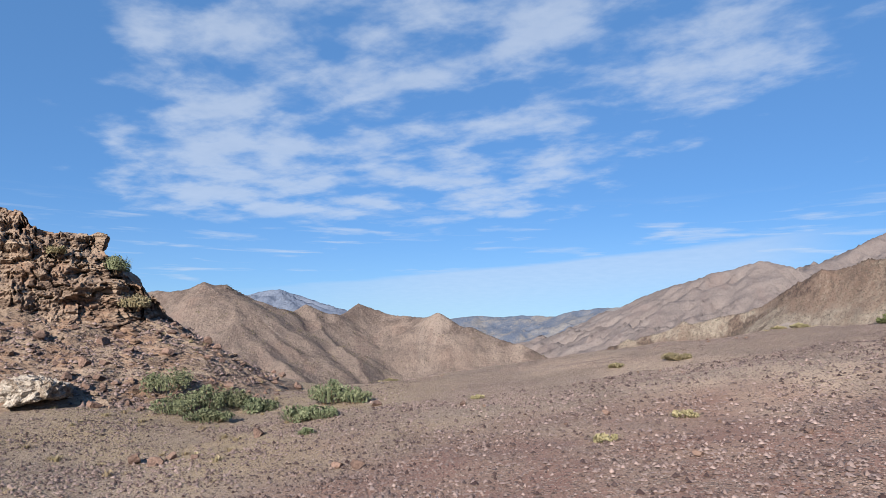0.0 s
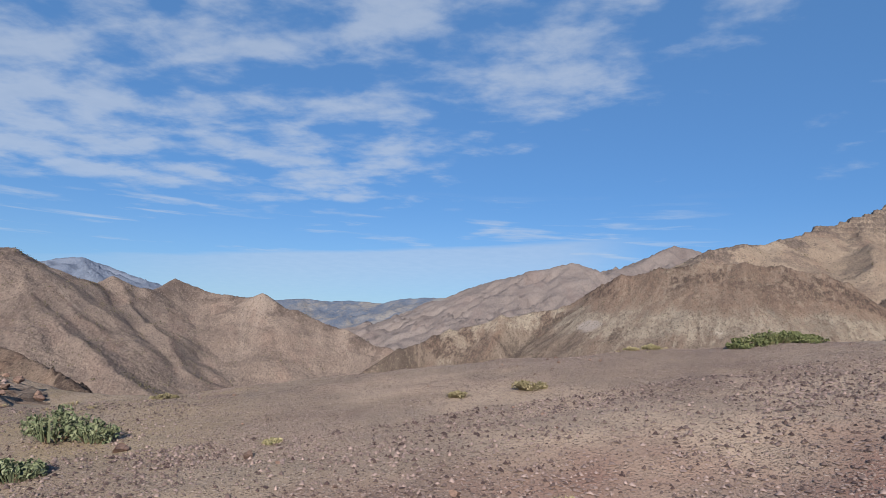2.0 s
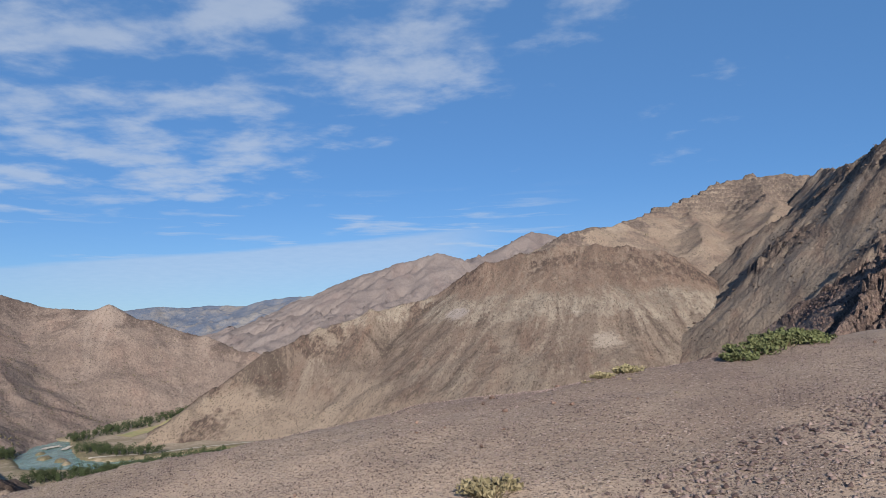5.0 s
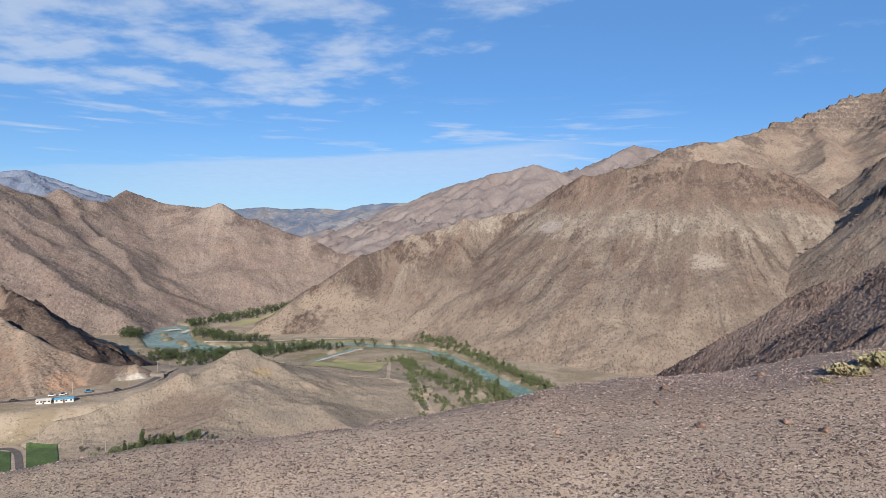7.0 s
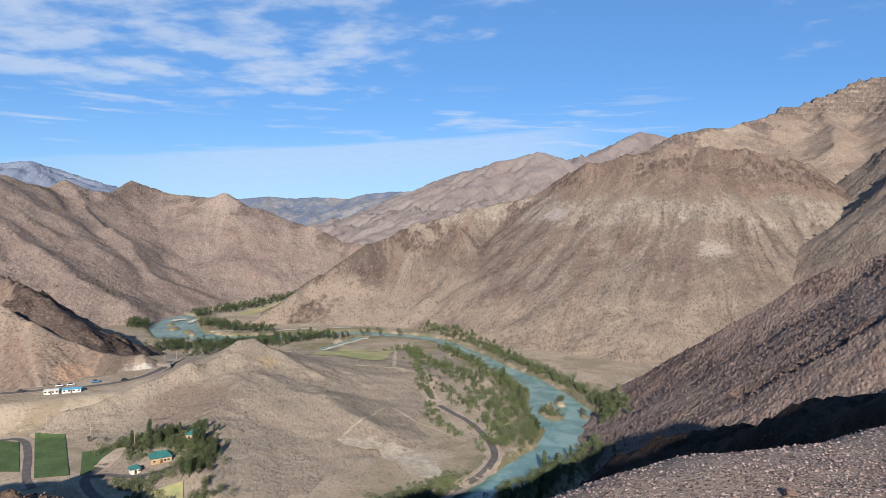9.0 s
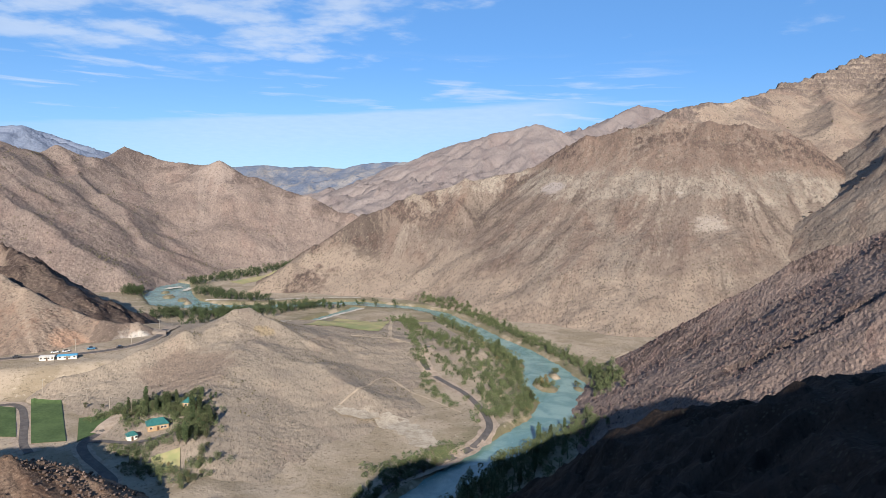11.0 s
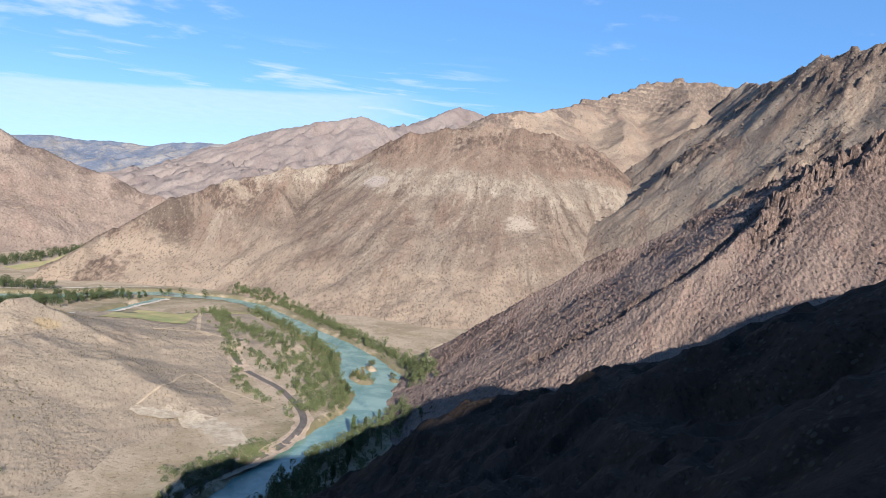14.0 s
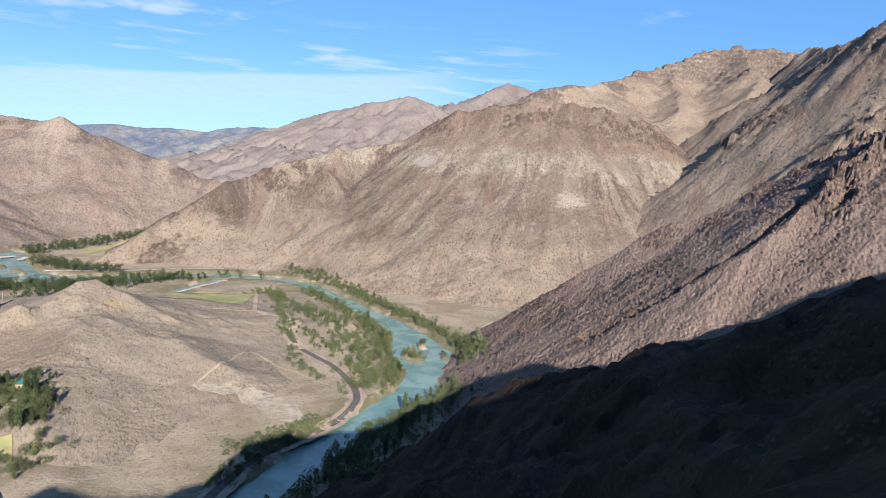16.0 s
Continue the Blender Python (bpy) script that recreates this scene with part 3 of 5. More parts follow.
mountain("mountain_2", "long tan mountain ridge beyond the river bend", [
    [(-900, 1120, 120), (-700, 1130, 90), (-515, 1139, 68), (-432, 1173, 84), (-404, 1183, 82), (-351, 1210, 52), (-308, 1222, 37), (-275, 1281, 46), (-224, 1291, 29), (-182, 1400, 55), (-83, 1359, 29), (-9, 1312, 31), (62, 1260, 3), (150, 1203, -27), (223, 1141, -55), (300, 1100, -95)],
    [(-432, 1173, 84), (-330, 1060, 0), (-240, 960, -50), (-140, 870, -105)],
    [(-275, 1281, 46), (-170, 1120, -30), (-95, 990, -95)],
    [(-9, 1312, 31), (30, 1180, -50), (60, 1080, -105)]],
    (-950, 420, 740, 1560, 3.6), 0.60, 900, LEFT_MOUNT, 23, 1.2, 7, 80, 75, blocks=1.5, round_off=16, comb=0.6)
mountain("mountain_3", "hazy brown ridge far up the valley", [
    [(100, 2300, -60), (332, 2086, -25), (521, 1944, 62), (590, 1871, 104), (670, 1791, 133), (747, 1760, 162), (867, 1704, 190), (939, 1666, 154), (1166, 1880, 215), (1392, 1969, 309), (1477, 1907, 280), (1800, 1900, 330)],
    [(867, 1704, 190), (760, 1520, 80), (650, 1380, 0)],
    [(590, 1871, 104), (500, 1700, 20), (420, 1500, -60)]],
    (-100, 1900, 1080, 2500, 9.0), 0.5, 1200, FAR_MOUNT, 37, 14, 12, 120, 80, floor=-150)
mountain("mountain_4", "distant mountain, blue grey with painted haze", [[(-2200, 3900, 120), (-1322, 4092, 215), (-1156, 4142, 262), (-1060, 4165, 266), (-932, 4208, 232), (-793, 4237, 173), (-663, 4260, 105), (-400, 4300, 0)]],
         (-2300, -200, 3300, 4600, 22.0), 0.38, 1500, HAZE_MOUNT, 41, 22, 16, 300, 160, floor=-160)
mountain("mountain_5", "distant tableland, blue grey with painted haze", [
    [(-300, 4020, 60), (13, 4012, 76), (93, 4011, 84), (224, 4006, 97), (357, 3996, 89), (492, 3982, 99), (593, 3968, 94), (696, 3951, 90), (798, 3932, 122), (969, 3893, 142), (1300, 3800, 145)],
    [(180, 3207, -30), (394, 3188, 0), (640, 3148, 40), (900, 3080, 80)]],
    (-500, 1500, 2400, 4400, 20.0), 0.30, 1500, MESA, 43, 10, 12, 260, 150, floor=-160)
mountain("mountain_6", "upper slopes with grey crags and dry grass", [
    [(1305, 835, 272), (1159, 709, 253), (997, 592, 210), (800, 451, 178), (777, 399, 190), (759, 354, 189), (745, 312, 185), (726, 244, 186), (712, 183, 184)],
    [(806, 452, 178), (822, 484, 155), (829, 531, 135), (820, 590, 113), (810, 629, 91), (802, 647, 70)],
    [(777, 398, 188), (751, 406, 135), (726, 429, 99), (706, 472, 78), (694, 504, 52), (683, 515, 18), (667, 511, -16)],
    [(745, 311, 183), (689, 303, 124), (634, 304, 70), (616, 330, 56), (596, 356, 34), (582, 369, 15), (563, 381, -5)]],
    (240, 1500, 0, 1060, 3.2), (1.08, 0.95, 0.95, 0.9), 4000, UPLAND, 53, 0.8, 6.0, 46, 45, blocks=4.0, warp=8, round_off=9, comb=0.5,
    rocks=[(691, 494, 28, 8.2), (700, 474, 25, 7.3), (687, 510, 20, 6.4), (617, 331, 22, 7.3), (603, 349, 19, 6.4), (629, 314, 25, 7.3), (829, 531, 30, 6.4), (826, 580, 25, 5.5), (826, 497, 30, 5.5), (733, 340, 42, 5.5), (768, 393, 42, 4.5), (814, 618, 22, 5.5), (731, 319, 38, 4.5), (711, 340, 38, 5.5), (785, 468, 25, 5.5), (759, 511, 20, 4.5)])
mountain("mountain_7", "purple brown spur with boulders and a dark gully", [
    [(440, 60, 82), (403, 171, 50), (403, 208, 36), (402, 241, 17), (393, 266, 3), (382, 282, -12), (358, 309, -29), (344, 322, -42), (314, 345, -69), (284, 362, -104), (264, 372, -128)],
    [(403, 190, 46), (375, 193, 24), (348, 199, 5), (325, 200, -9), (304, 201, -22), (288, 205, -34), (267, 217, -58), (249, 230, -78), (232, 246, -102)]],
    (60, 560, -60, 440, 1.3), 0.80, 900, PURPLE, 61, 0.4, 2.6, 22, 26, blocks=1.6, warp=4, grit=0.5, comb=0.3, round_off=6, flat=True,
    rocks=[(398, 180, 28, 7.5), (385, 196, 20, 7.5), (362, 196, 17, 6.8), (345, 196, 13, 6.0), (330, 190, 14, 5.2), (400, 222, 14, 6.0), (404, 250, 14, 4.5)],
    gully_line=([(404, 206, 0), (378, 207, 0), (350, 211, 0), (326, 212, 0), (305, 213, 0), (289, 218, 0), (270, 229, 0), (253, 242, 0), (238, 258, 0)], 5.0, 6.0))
mountain("hill_1", "sandy cone hill with eroded pale slopes", CONE_LINES, (-190, 190, 170, 580, 1.7), (0.72, 0.34, 0.42), 100, SAND_HILL, 71, 0.12, 2.6, 34, 22, floor=-131, grit=0.15, warp=8, round_off=11, blocks=1.6, comb=0.5)
mountain("hill_2", "tan hill cut by the road with a pale scar", [
    [(-300, 520, -20), (-152, 533, -66), (-130, 524, -77), (-105, 521, -93), (-79, 512, -101), (-57, 518, -104), (-46, 527, -114)]],
    (-420, 0, 400, 800, 1.8), 0.72, 400, ROAD_HILL, 83, 2.0, 3, 40, 22, floor=-131, blocks=2.0, warp=6)
mountain("hill_4", "dark rocky ridge behind the road hill", [
    [(-300, 620, 4), (-168, 592, -48), (-138, 564, -60), (-119, 559, -76), (-103, 557, -95), (-82, 572, -104), (-66, 625, -116)]],
    (-420, 0, 440, 800, 2.2), 0.8, 400, DARK_ROCK, 87, 2.5, 5, 30, 22, floor=-131, blocks=5.0, warp=6)


# ---- the hill that carries the viewpoint ----
EDGE = [(-60, 24), (-24, 26), (-12, 23), (-6, 20.5), (-2.5, 17.0), (0.3, 15.3), (2, 14.9), (3.2, 14.2), (4.5, 14.05), (5.8, 14.45), (7, 14.5), (8, 14.4), (10, 14.1), (12, 13.4), (20, 10), (40, 4), (90, 0), (170, -4), (330, -40)]
BACK = [(-400, -60), (-190, -24), (-150, -14), (-125, -12), (-105, -11), (-100, -8.5), (-95, -5.9), (-86, -9.9), (-76, -13.3), (-65, -16), (-51, -17.6), (-46, -16.4), (-38, -16.9), (-32, -13), (-26, -3), (12, 1.2), (22, 2.4), (34, 6), (68, 15.5), (80, 21), (92, 26.5), (109, 27.7), (115, 29.8), (118, 29), (119.5, 25), (121, 20.6), (132, 22.3), (143, 19.2), (157, 18.5), (170, 19.8), (179, 22.1), (182, 24.2), (189, 27.5), (193, 29), (195, 32.5), (202, 37), (204, 40), (214, 44.1), (227, 47.7), (268, 53), (330, 60)]


def hill_height(X, Y):
    ex, ey = np.array(EDGE).T
    bx, bz = np.array(BACK).T
    edge = np.interp(X, ex, ey)
    near = sstep(24, 12, np.abs(X - 1)) * sstep(40, 22, np.abs(Y - 6))
    plateau = 0.05 * Y + 0.13 * np.minimum(X, 6) + 0.085 * np.clip(X - 6, 0, 10) - 0.012 * np.clip(Y - 11.5, 0, 5) ** 2 + 0.05 * np.exp(-((X - 9) ** 2 + (Y - 12) ** 2) / 30) * 3
    plateau = plateau + np.clip(-3.5 - X, 0, 6) * 0.16
    plateau = plateau - 0.22 * np.clip(Y - 12.9, 0, 3) * sstep(4.5, 7.2, X)
    ridge = np.interp(X, bx, bz)
    top = plateau * near + (ridge + np.clip(Y - 5, -200, 8) * 0.02) * (1 - near)
    top = top + (1 - near) * (fbm(X / 11, Y / 40, 4, 140, 0.7) * 0.9 * sstep(14, 50, np.abs(X)))
    d = np.maximum(Y - edge + 0.25, 0) * 0.93
    soft = 1.0
    steep = 0.95 - 0.30 * sstep(18, 62, X)
    drop = np.where(d < soft, 0.5 * d * d / soft * steep, steep * (d - soft / 2)) + 0.55 * np.clip(d - 140, 0, None) * sstep(18, 62, X)
    drop = 300 * (1 - np.exp(-drop * 1.1 / 300))
    return top - drop, d


def build_hill():
    X, Y = plane_grid(-420, 340, -120, 360, 2.0)
    H, d = hill_height(X, Y)
    far = sstep(3, 40, d)
    H = H + far * (2.6 * (ridged(X / 34, Y / 50, 5, 91) - 0.8) + 1.6 * (ridged(X / 9, Y / 9, 4, 95) - 0.8)) - np.interp(X, (60, 72, 86, 98, 110), (6.2, 9.2, 8.4, 2.4, 1.6)) * sstep(10, 50, d) * sstep(18, 50, X)
    H = H - 1.1 * (np.abs(X) < 21) * (Y > -9) * (Y < 21) * (d < 30)
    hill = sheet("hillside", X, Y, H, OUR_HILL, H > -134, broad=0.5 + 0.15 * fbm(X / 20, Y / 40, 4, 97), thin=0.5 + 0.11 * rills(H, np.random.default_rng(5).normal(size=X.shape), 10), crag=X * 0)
    tagged(hill, "steep hillside painted near black for deep shade below the viewpoint", "hillside", kind="structure")
    X, Y = plane_grid(-23, 24, -10, 23, 0.14)
    H, d = hill_height(X, Y)
    H = H + fbm(X / 3.1, Y / 3.1, 5, 101) * 0.07 + fbm(X / 0.5, Y / 0.5, 3, 111) * 0.012
    H = H + sstep(1, 6, d) * (ridged(X / 2.0, Y / 2.0, 4, 120) - 0.6) * 0.5
    da, _, _ = along(X, Y, [(2.6, 6.4, 0), (3.4, 7.4, 0), (4.8, 8.2, 0), (8.5, 8.8, 0)])
    db, _, _ = along(X, Y, [(4.0, 8.2, 0), (3.5, 11.3, 0), (2.2, 13.2, 0)])
    worn = np.clip(0.95 * sstep(1.7, 0.3, da + fbm(X / 1.5, Y / 1.5, 3, 7)) + sstep(1.4, 0.2, db + fbm(X / 1.2, Y / 1.2, 3, 9)), 0, 1)
    grassy = sstep(1.6, -3.0, X - 0.18 * (Y - 8)) * (0.35 + 0.65 * sstep(-0.35, 0.3, fbm(X / 2.2, Y / 2.2, 4, 33))) * sstep(4.5, 8.5, Y) * 0.9
    ob = sheet("plateau", X, Y, H, GRAVEL, worn=worn, grassy=grassy, ruddy=sstep(8.6, 6.2, Y + 1.2 * fbm(X / 1.8, Y / 1.8, 4, 35)) * sstep(-3.4, -1.2, X - 0.1 * Y))
    tagged(ob, "stony brown gravel plateau with a trodden paler patch", "ground", kind="structure")


build_hill()

# rock outcrop at the side of the plateau: a broken cliff over a slope of rubble
def rock_material(name, colour, light, dark, rust):
    mat, n, bsdf = material(name, 0.92, 0.15)
    pos = n.add("ShaderNodeNewGeometry").outputs["Position"]
    x, y, z = n.split(pos)
    broad = n.noise(pos, 0.9, 5.0, 0.6, 0.6)
    fine = n.noise(pos, 9.0, 6.0, 0.75)
    layers = n.noise(n.vec(n.math("MULTIPLY", x, 0.8), n.math("MULTIPLY", y, 0.8), n.math("MULTIPLY", z, 5.0)), 1.2, 5.0, 0.65, 0.5)
    col = n.mix(colour, rust, n.ramp(broad, 0.44, 0.62))
    col = n.mix(col, light, n.ramp(layers, 0.50, 0.68, 0.0, 0.8))
    col = n.mix(col, dark, n.ramp(layers, 0.46, 0.34, 0.0, 0.8))
    col = n.mix(col, light, n.ramp(fine, 0.56, 0.68, 0.0, 0.7))
    col = n.mix(col, dark, n.ramp(fine, 0.45, 0.34, 0.0, 0.75))
    n.tree.links.new(col, bsdf.inputs["Base Color"])
    bump(n, bsdf, n.math("ADD", n.math("MULTIPLY", fine, 0.05), n.math("MULTIPLY", layers, 0.10)), 1.0, 1.0)
    return mat


CLIFF_ROCK = rock_material("outcrop_cliff", rgb(152, 131, 115), rgb(178, 158, 139), rgb(98, 81, 72), rgb(148, 120, 102))
RUBBLE_ROCK = rock_material("outcrop_rubble", rgb(150, 131, 115), rgb(174, 155, 138), rgb(92, 77, 68), rgb(148, 120, 101))


def cliff(name, line, seed, parent, label):
    """A broken rock face along a line of (x, y, foot z, top z), with a cap that runs back from its rim."""
    step = 0.035
    pts = np.array(line, float)
    away = np.concatenate([[0], np.cumsum(np.hypot(*np.diff(pts[:, :2], axis=0).T))])
    s = np.arange(0, away[-1], step)
    cx, cy, foot, top = (np.interp(s, away, pts[:, k]) for k in range(4))
    tx, ty = np.gradient(cx), np.gradient(cy)
    soft = np.ones(21) / 21
    tx, ty = np.convolve(np.pad(tx, 10, "edge"), soft, "valid"), np.convolve(np.pad(ty, 10, "edge"), soft, "valid")
    size = np.hypot(tx, ty)
    nx, ny = ty / size, -tx / size
    v = np.arange(0, 1.45, 0.011)
    S, V = np.meshgrid(s, v)
    foot, top, cx, cy, nx, ny = (np.broadcast_to(a, S.shape) for a in (foot, top, cx, cy, nx, ny))
    rise = np.minimum(V, 1)
    Z = foot + rise * (top - foot)
    # beds lie a little tilted and wander
    bed = Z + 0.30 * S + fbm(S / 1.2, Z / 0.9, 4, seed) * 0.5
    v1, r1 = cells(S / 0.8 + 0.3 * Z + fbm(S, Z, 3, seed + 1) * 0.5, bed / 0.6, seed + 2)
    v2, r2 = cells(S / 0.27 + fbm(S * 2, Z * 2, 2, seed + 3) * 0.4, bed / 0.2, seed + 4)
    v3, r3 = cells(S / 0.13, bed / 0.08, seed + 5)
    out = 0.95 * (1 - rise) + 0.35 * fbm(S / 1.8, Z / 0.8, 3, seed + 6)
    out = out + 0.30 * v1 + 0.16 * v2 + 0.07 * v3 + 0.05 * fbm(S / 0.2, Z / 0.1, 4, seed + 9)
    out = out - 0.16 * sstep(0.08, 0.0, r1) - 0.08 * sstep(0.12, 0.0, r2)
    back = np.maximum(V - 1, 0) * 5.0
    Z = Z + (0.12 * (v1 - 0.5) + 0.08 * (v2 - 0.5)) * sstep(0.85, 1.0, V) - 0.06 * back
    ob = sheet(name, cx + nx * (out - back - 0.45), cy + ny * (out - back - 0.45), Z, CLIFF_ROCK, smooth=False)
    ob.parent = parent
    return tagged(ob, label)


def build_outcrop():
    X, Y = plane_grid(-24, -1.5, 9, 23, 0.07)
    base, d = hill_height(X, Y)
    wx, wy = fbm(X / 2.2, Y / 2.2, 3, 205) * 0.4, fbm(X / 2.2, Y / 2.2, 3, 206) * 0.4
    H, run, fall = envelope((X + wx) * 8, (Y + wy) * 8, [
        [(x * 8, y * 8, z * 8) for x, y, z in ((-24, 10, 3.7), (-14, 14.0, 3.0), (-10.2, 15.4, 2.75), (-8.6, 15.9, 2.45), (-7.6, 16.2, 2.1), (-6.9, 16.4, 1.75), (-6.2, 16.5, 1.2), (-5.3, 16.8, 0.7), (-4.4, 17.2, 0.2), (-3.2, 17.6, -0.2))]], 0.55, 300, 1.2)
    H = H / 8
    rough = sstep(0.0, 0.6, H - base)
    v2, r2 = cells(X / 0.5, Y / 0.36 + fbm(X, Y, 2, 208) * 0.4, 214)
    v3, r3 = cells(X / 0.17, Y / 0.13, 218)
    H = H + rough * 0.12 * (v2 - 0.4) * np.clip(r2 * 6, 0, 1) + (0.3 + 0.7 * rough) * 0.06 * (v3 - 0.4) * np.clip(r3 * 5, 0, 1)
    ob = sheet("rock_outcrop", X, Y, H, RUBBLE_ROCK, H > base - 0.2, smooth=False)
    tagged(ob, "weathered brown rock outcrop with rubble at its foot", "rock outcrop")
    cliff("cliff", [(-16, 10.6, 0.8, 4.8), (-12.6, 12.6, 0.8, 4.4), (-10.6, 13.9, 0.9, 4.4), (-9.75, 14.45, 1.1, 4.3), (-9.5, 14.6, 1.1, 4.05), (-9.1, 14.85, 1.2, 4.0), (-8.5, 15.2, 1.3, 4.0), (-8.2, 15.5, 1.4, 3.9), (-8.15, 16.1, 1.2, 3.5), (-8.6, 17.6, 0.9, 3.2), (-10, 20, 0.4, 2.8)], 230, ob, "blocky brown cliff with dark cracks")
    cliff("bastion", [(-8.9, 15.75, 1.3, 3.3), (-8.2, 15.85, 1.4, 3.2), (-7.85, 15.95, 1.4, 2.85), (-7.5, 16.05, 1.4, 2.6), (-7.2, 16.2, 1.3, 2.35), (-7.0, 16.5, 1.1, 2.1), (-7.3, 17.6, 0.6, 1.9), (-8.5, 19, 0.2, 1.8)], 260, ob, "lower rock step beside the cliff")
    return ob, X, Y, H


OUTCROP, OX, OY, OH = build_outcrop()
mountain("hill_3", "brown rocky spur below the plateau in sunlight", [
    [(-190, 175, -45), (-110, 225, -66), (-66, 244, -89), (-59, 251, -94), (-51, 256, -100), (-43, 252, -106), (-38, 240, -118)]],
    (-230, -10, 120, 320, 0.9), 0.8, 300, SPUR_ROCK, 131, 1.5, 3.0, 16, 14, floor=-131, blocks=2.5, warp=4)

# ---- river ----
def water_material():
    mat, n, bsdf = material("river_water", 0.22, 0.4)
    pos = n.add("ShaderNodeNewGeometry").outputs["Position"]
    col = n.mix(rgb(100, 132, 128), rgb(128, 155, 148), n.ramp(n.noise(pos, 0.06, 4.0, 0.6, 0.5), 0.4, 0.65))
    foam = n.ramp(n.noise(pos, 0.35, 6.0, 0.7, 0.8), 0.64, 0.74)
    col = n.mix(col, rgb(205, 215, 214), n.math("MULTIPLY", foam, 0.7))
    n.tree.links.new(col, bsdf.inputs["Base Color"])
    bump(n, bsdf, n.noise(pos, 0.8, 4.0, 0.6), 0.4, 0.4)
    return mat


WATER_MAT = water_material()
X, Y = plane_grid(-140, 300, 130, 960, 8.0)
dw, (ww,), _ = along(X, Y, RIVER)
dp, (wp,), _ = along(X, Y, POOL)
ds, (wsd,), _ = along(X, Y, SIDE)
near_water = np.minimum(np.minimum(dw - ww, dp - wp), ds - wsd) < 14
tagged(sheet("river", X, Y, np.full(X.shape, WATER), WATER_MAT, near_water), "milky turquoise river winding through the valley", "river", kind="structure")


# ---- helpers for things ----
def mesh_part(name, verts, faces, mat, parent=None, label="", smooth=False):
    me = bpy.data.meshes.new(name)
    me.from_pydata([tuple(v) for v in verts], [], [tuple(f) for f in faces])
    me.update()
    if smooth:
        me.polygons.foreach_set("use_smooth", np.full(len(me.polygons), True))
    me.materials.append(mat)
    ob = new(name, me)
    ob.parent = parent
    return tagged(ob, label)


def part(name, bm, mat, parent=None, label="", smooth=False):
    me = bpy.data.meshes.new(name)
    bm.to_mesh(me)
    bm.free()
    if smooth:
        me.polygons.foreach_set("use_smooth", np.full(len(me.polygons), True))
    me.materials.append(mat)
    ob = new(name, me)
    ob.parent = parent
    return tagged(ob, label)


def box_bm(sx, sy, sz, x=0.0, y=0.0, z=0.0, bevel=0.0, bm=None):
    """A box with its base at z."""
    own = bm is None
    bm = bm or bmesh.new()
    made = bmesh.ops.create_cube(bm, size=1.0, matrix=Matrix.Translation((x, y, z + sz / 2)) @ Matrix.Diagonal((sx, sy, sz, 1)))
    if bevel and own:
        bmesh.ops.bevel(bm, geom=bm.edges[:], offset=bevel, segments=2, affect="EDGES")
    return bm


def land_z(x, y):
    """Height of the valley land, for arrays or numbers."""
    x, y = np.atleast_1d(np.asarray(x, float)), np.atleast_1d(np.asarray(y, float))
    z, _ = floor_height(x, y)
    for key in ("hill_1", "hill_2", "hill_3", "mountain_1", "mountain_2", "mountain_7", "mountain_6"):
        x0, y0, step, H = LAND[key]
        u, v = (x - x0) / step, (y - y0) / step
        inside = (u >= 0) & (v >= 0) & (u < H.shape[1] - 1) & (v < H.shape[0] - 1)
        i, j = np.clip(u.astype(int), 0, H.shape[1] - 2), np.clip(v.astype(int), 0, H.shape[0] - 2)
        fu, fv = u - i, v - j
        h = (H[j, i] * (1 - fu) + H[j, i + 1] * fu) * (1 - fv) + (H[j + 1, i] * (1 - fu) + H[j + 1, i + 1] * fu) * fv
        z = np.where(inside, np.maximum(z, h), z)
    hh, _ = hill_height(x, y)
    return np.maximum(z, np.where(y < 300, hh - 4, -999))


def top_z(x, y):
    """Height of the plateau."""
    X, Y = np.atleast_1d(np.asarray(x, float)), np.atleast_1d(np.asarray(y, float))
    H, d = hill_height(X, Y)
    H = H + fbm(X / 3.1, Y / 3.1, 5, 101) * 0.07 + fbm(X / 0.5, Y / 0.5, 3, 111) * 0.012
    return H + sstep(1, 6, d) * (ridged(X / 2.0, Y / 2.0, 4, 120) - 0.6) * 0.5


def smooth_line(pts, step):
    """A curve through the points, sampled evenly."""
    p = np.array(pts, float)
    p = np.vstack([2 * p[0] - p[1], p, 2 * p[-1] - p[-2]])
    out = []
    for k in range(1, len(p) - 2):
        count = max(2, int(np.linalg.norm(p[k + 1] - p[k]) / step))
        for t in np.arange(count) / count:
            out.append(0.5 * (2 * p[k] + (p[k + 1] - p[k - 1]) * t + (2 * p[k - 1] - 5 * p[k] + 4 * p[k + 1] - p[k + 2]) * t ** 2 + (3 * p[k] - p[k - 1] - 3 * p[k + 1] + p[k + 2]) * t ** 3))
    out.append(p[-2])
    return np.array(out)


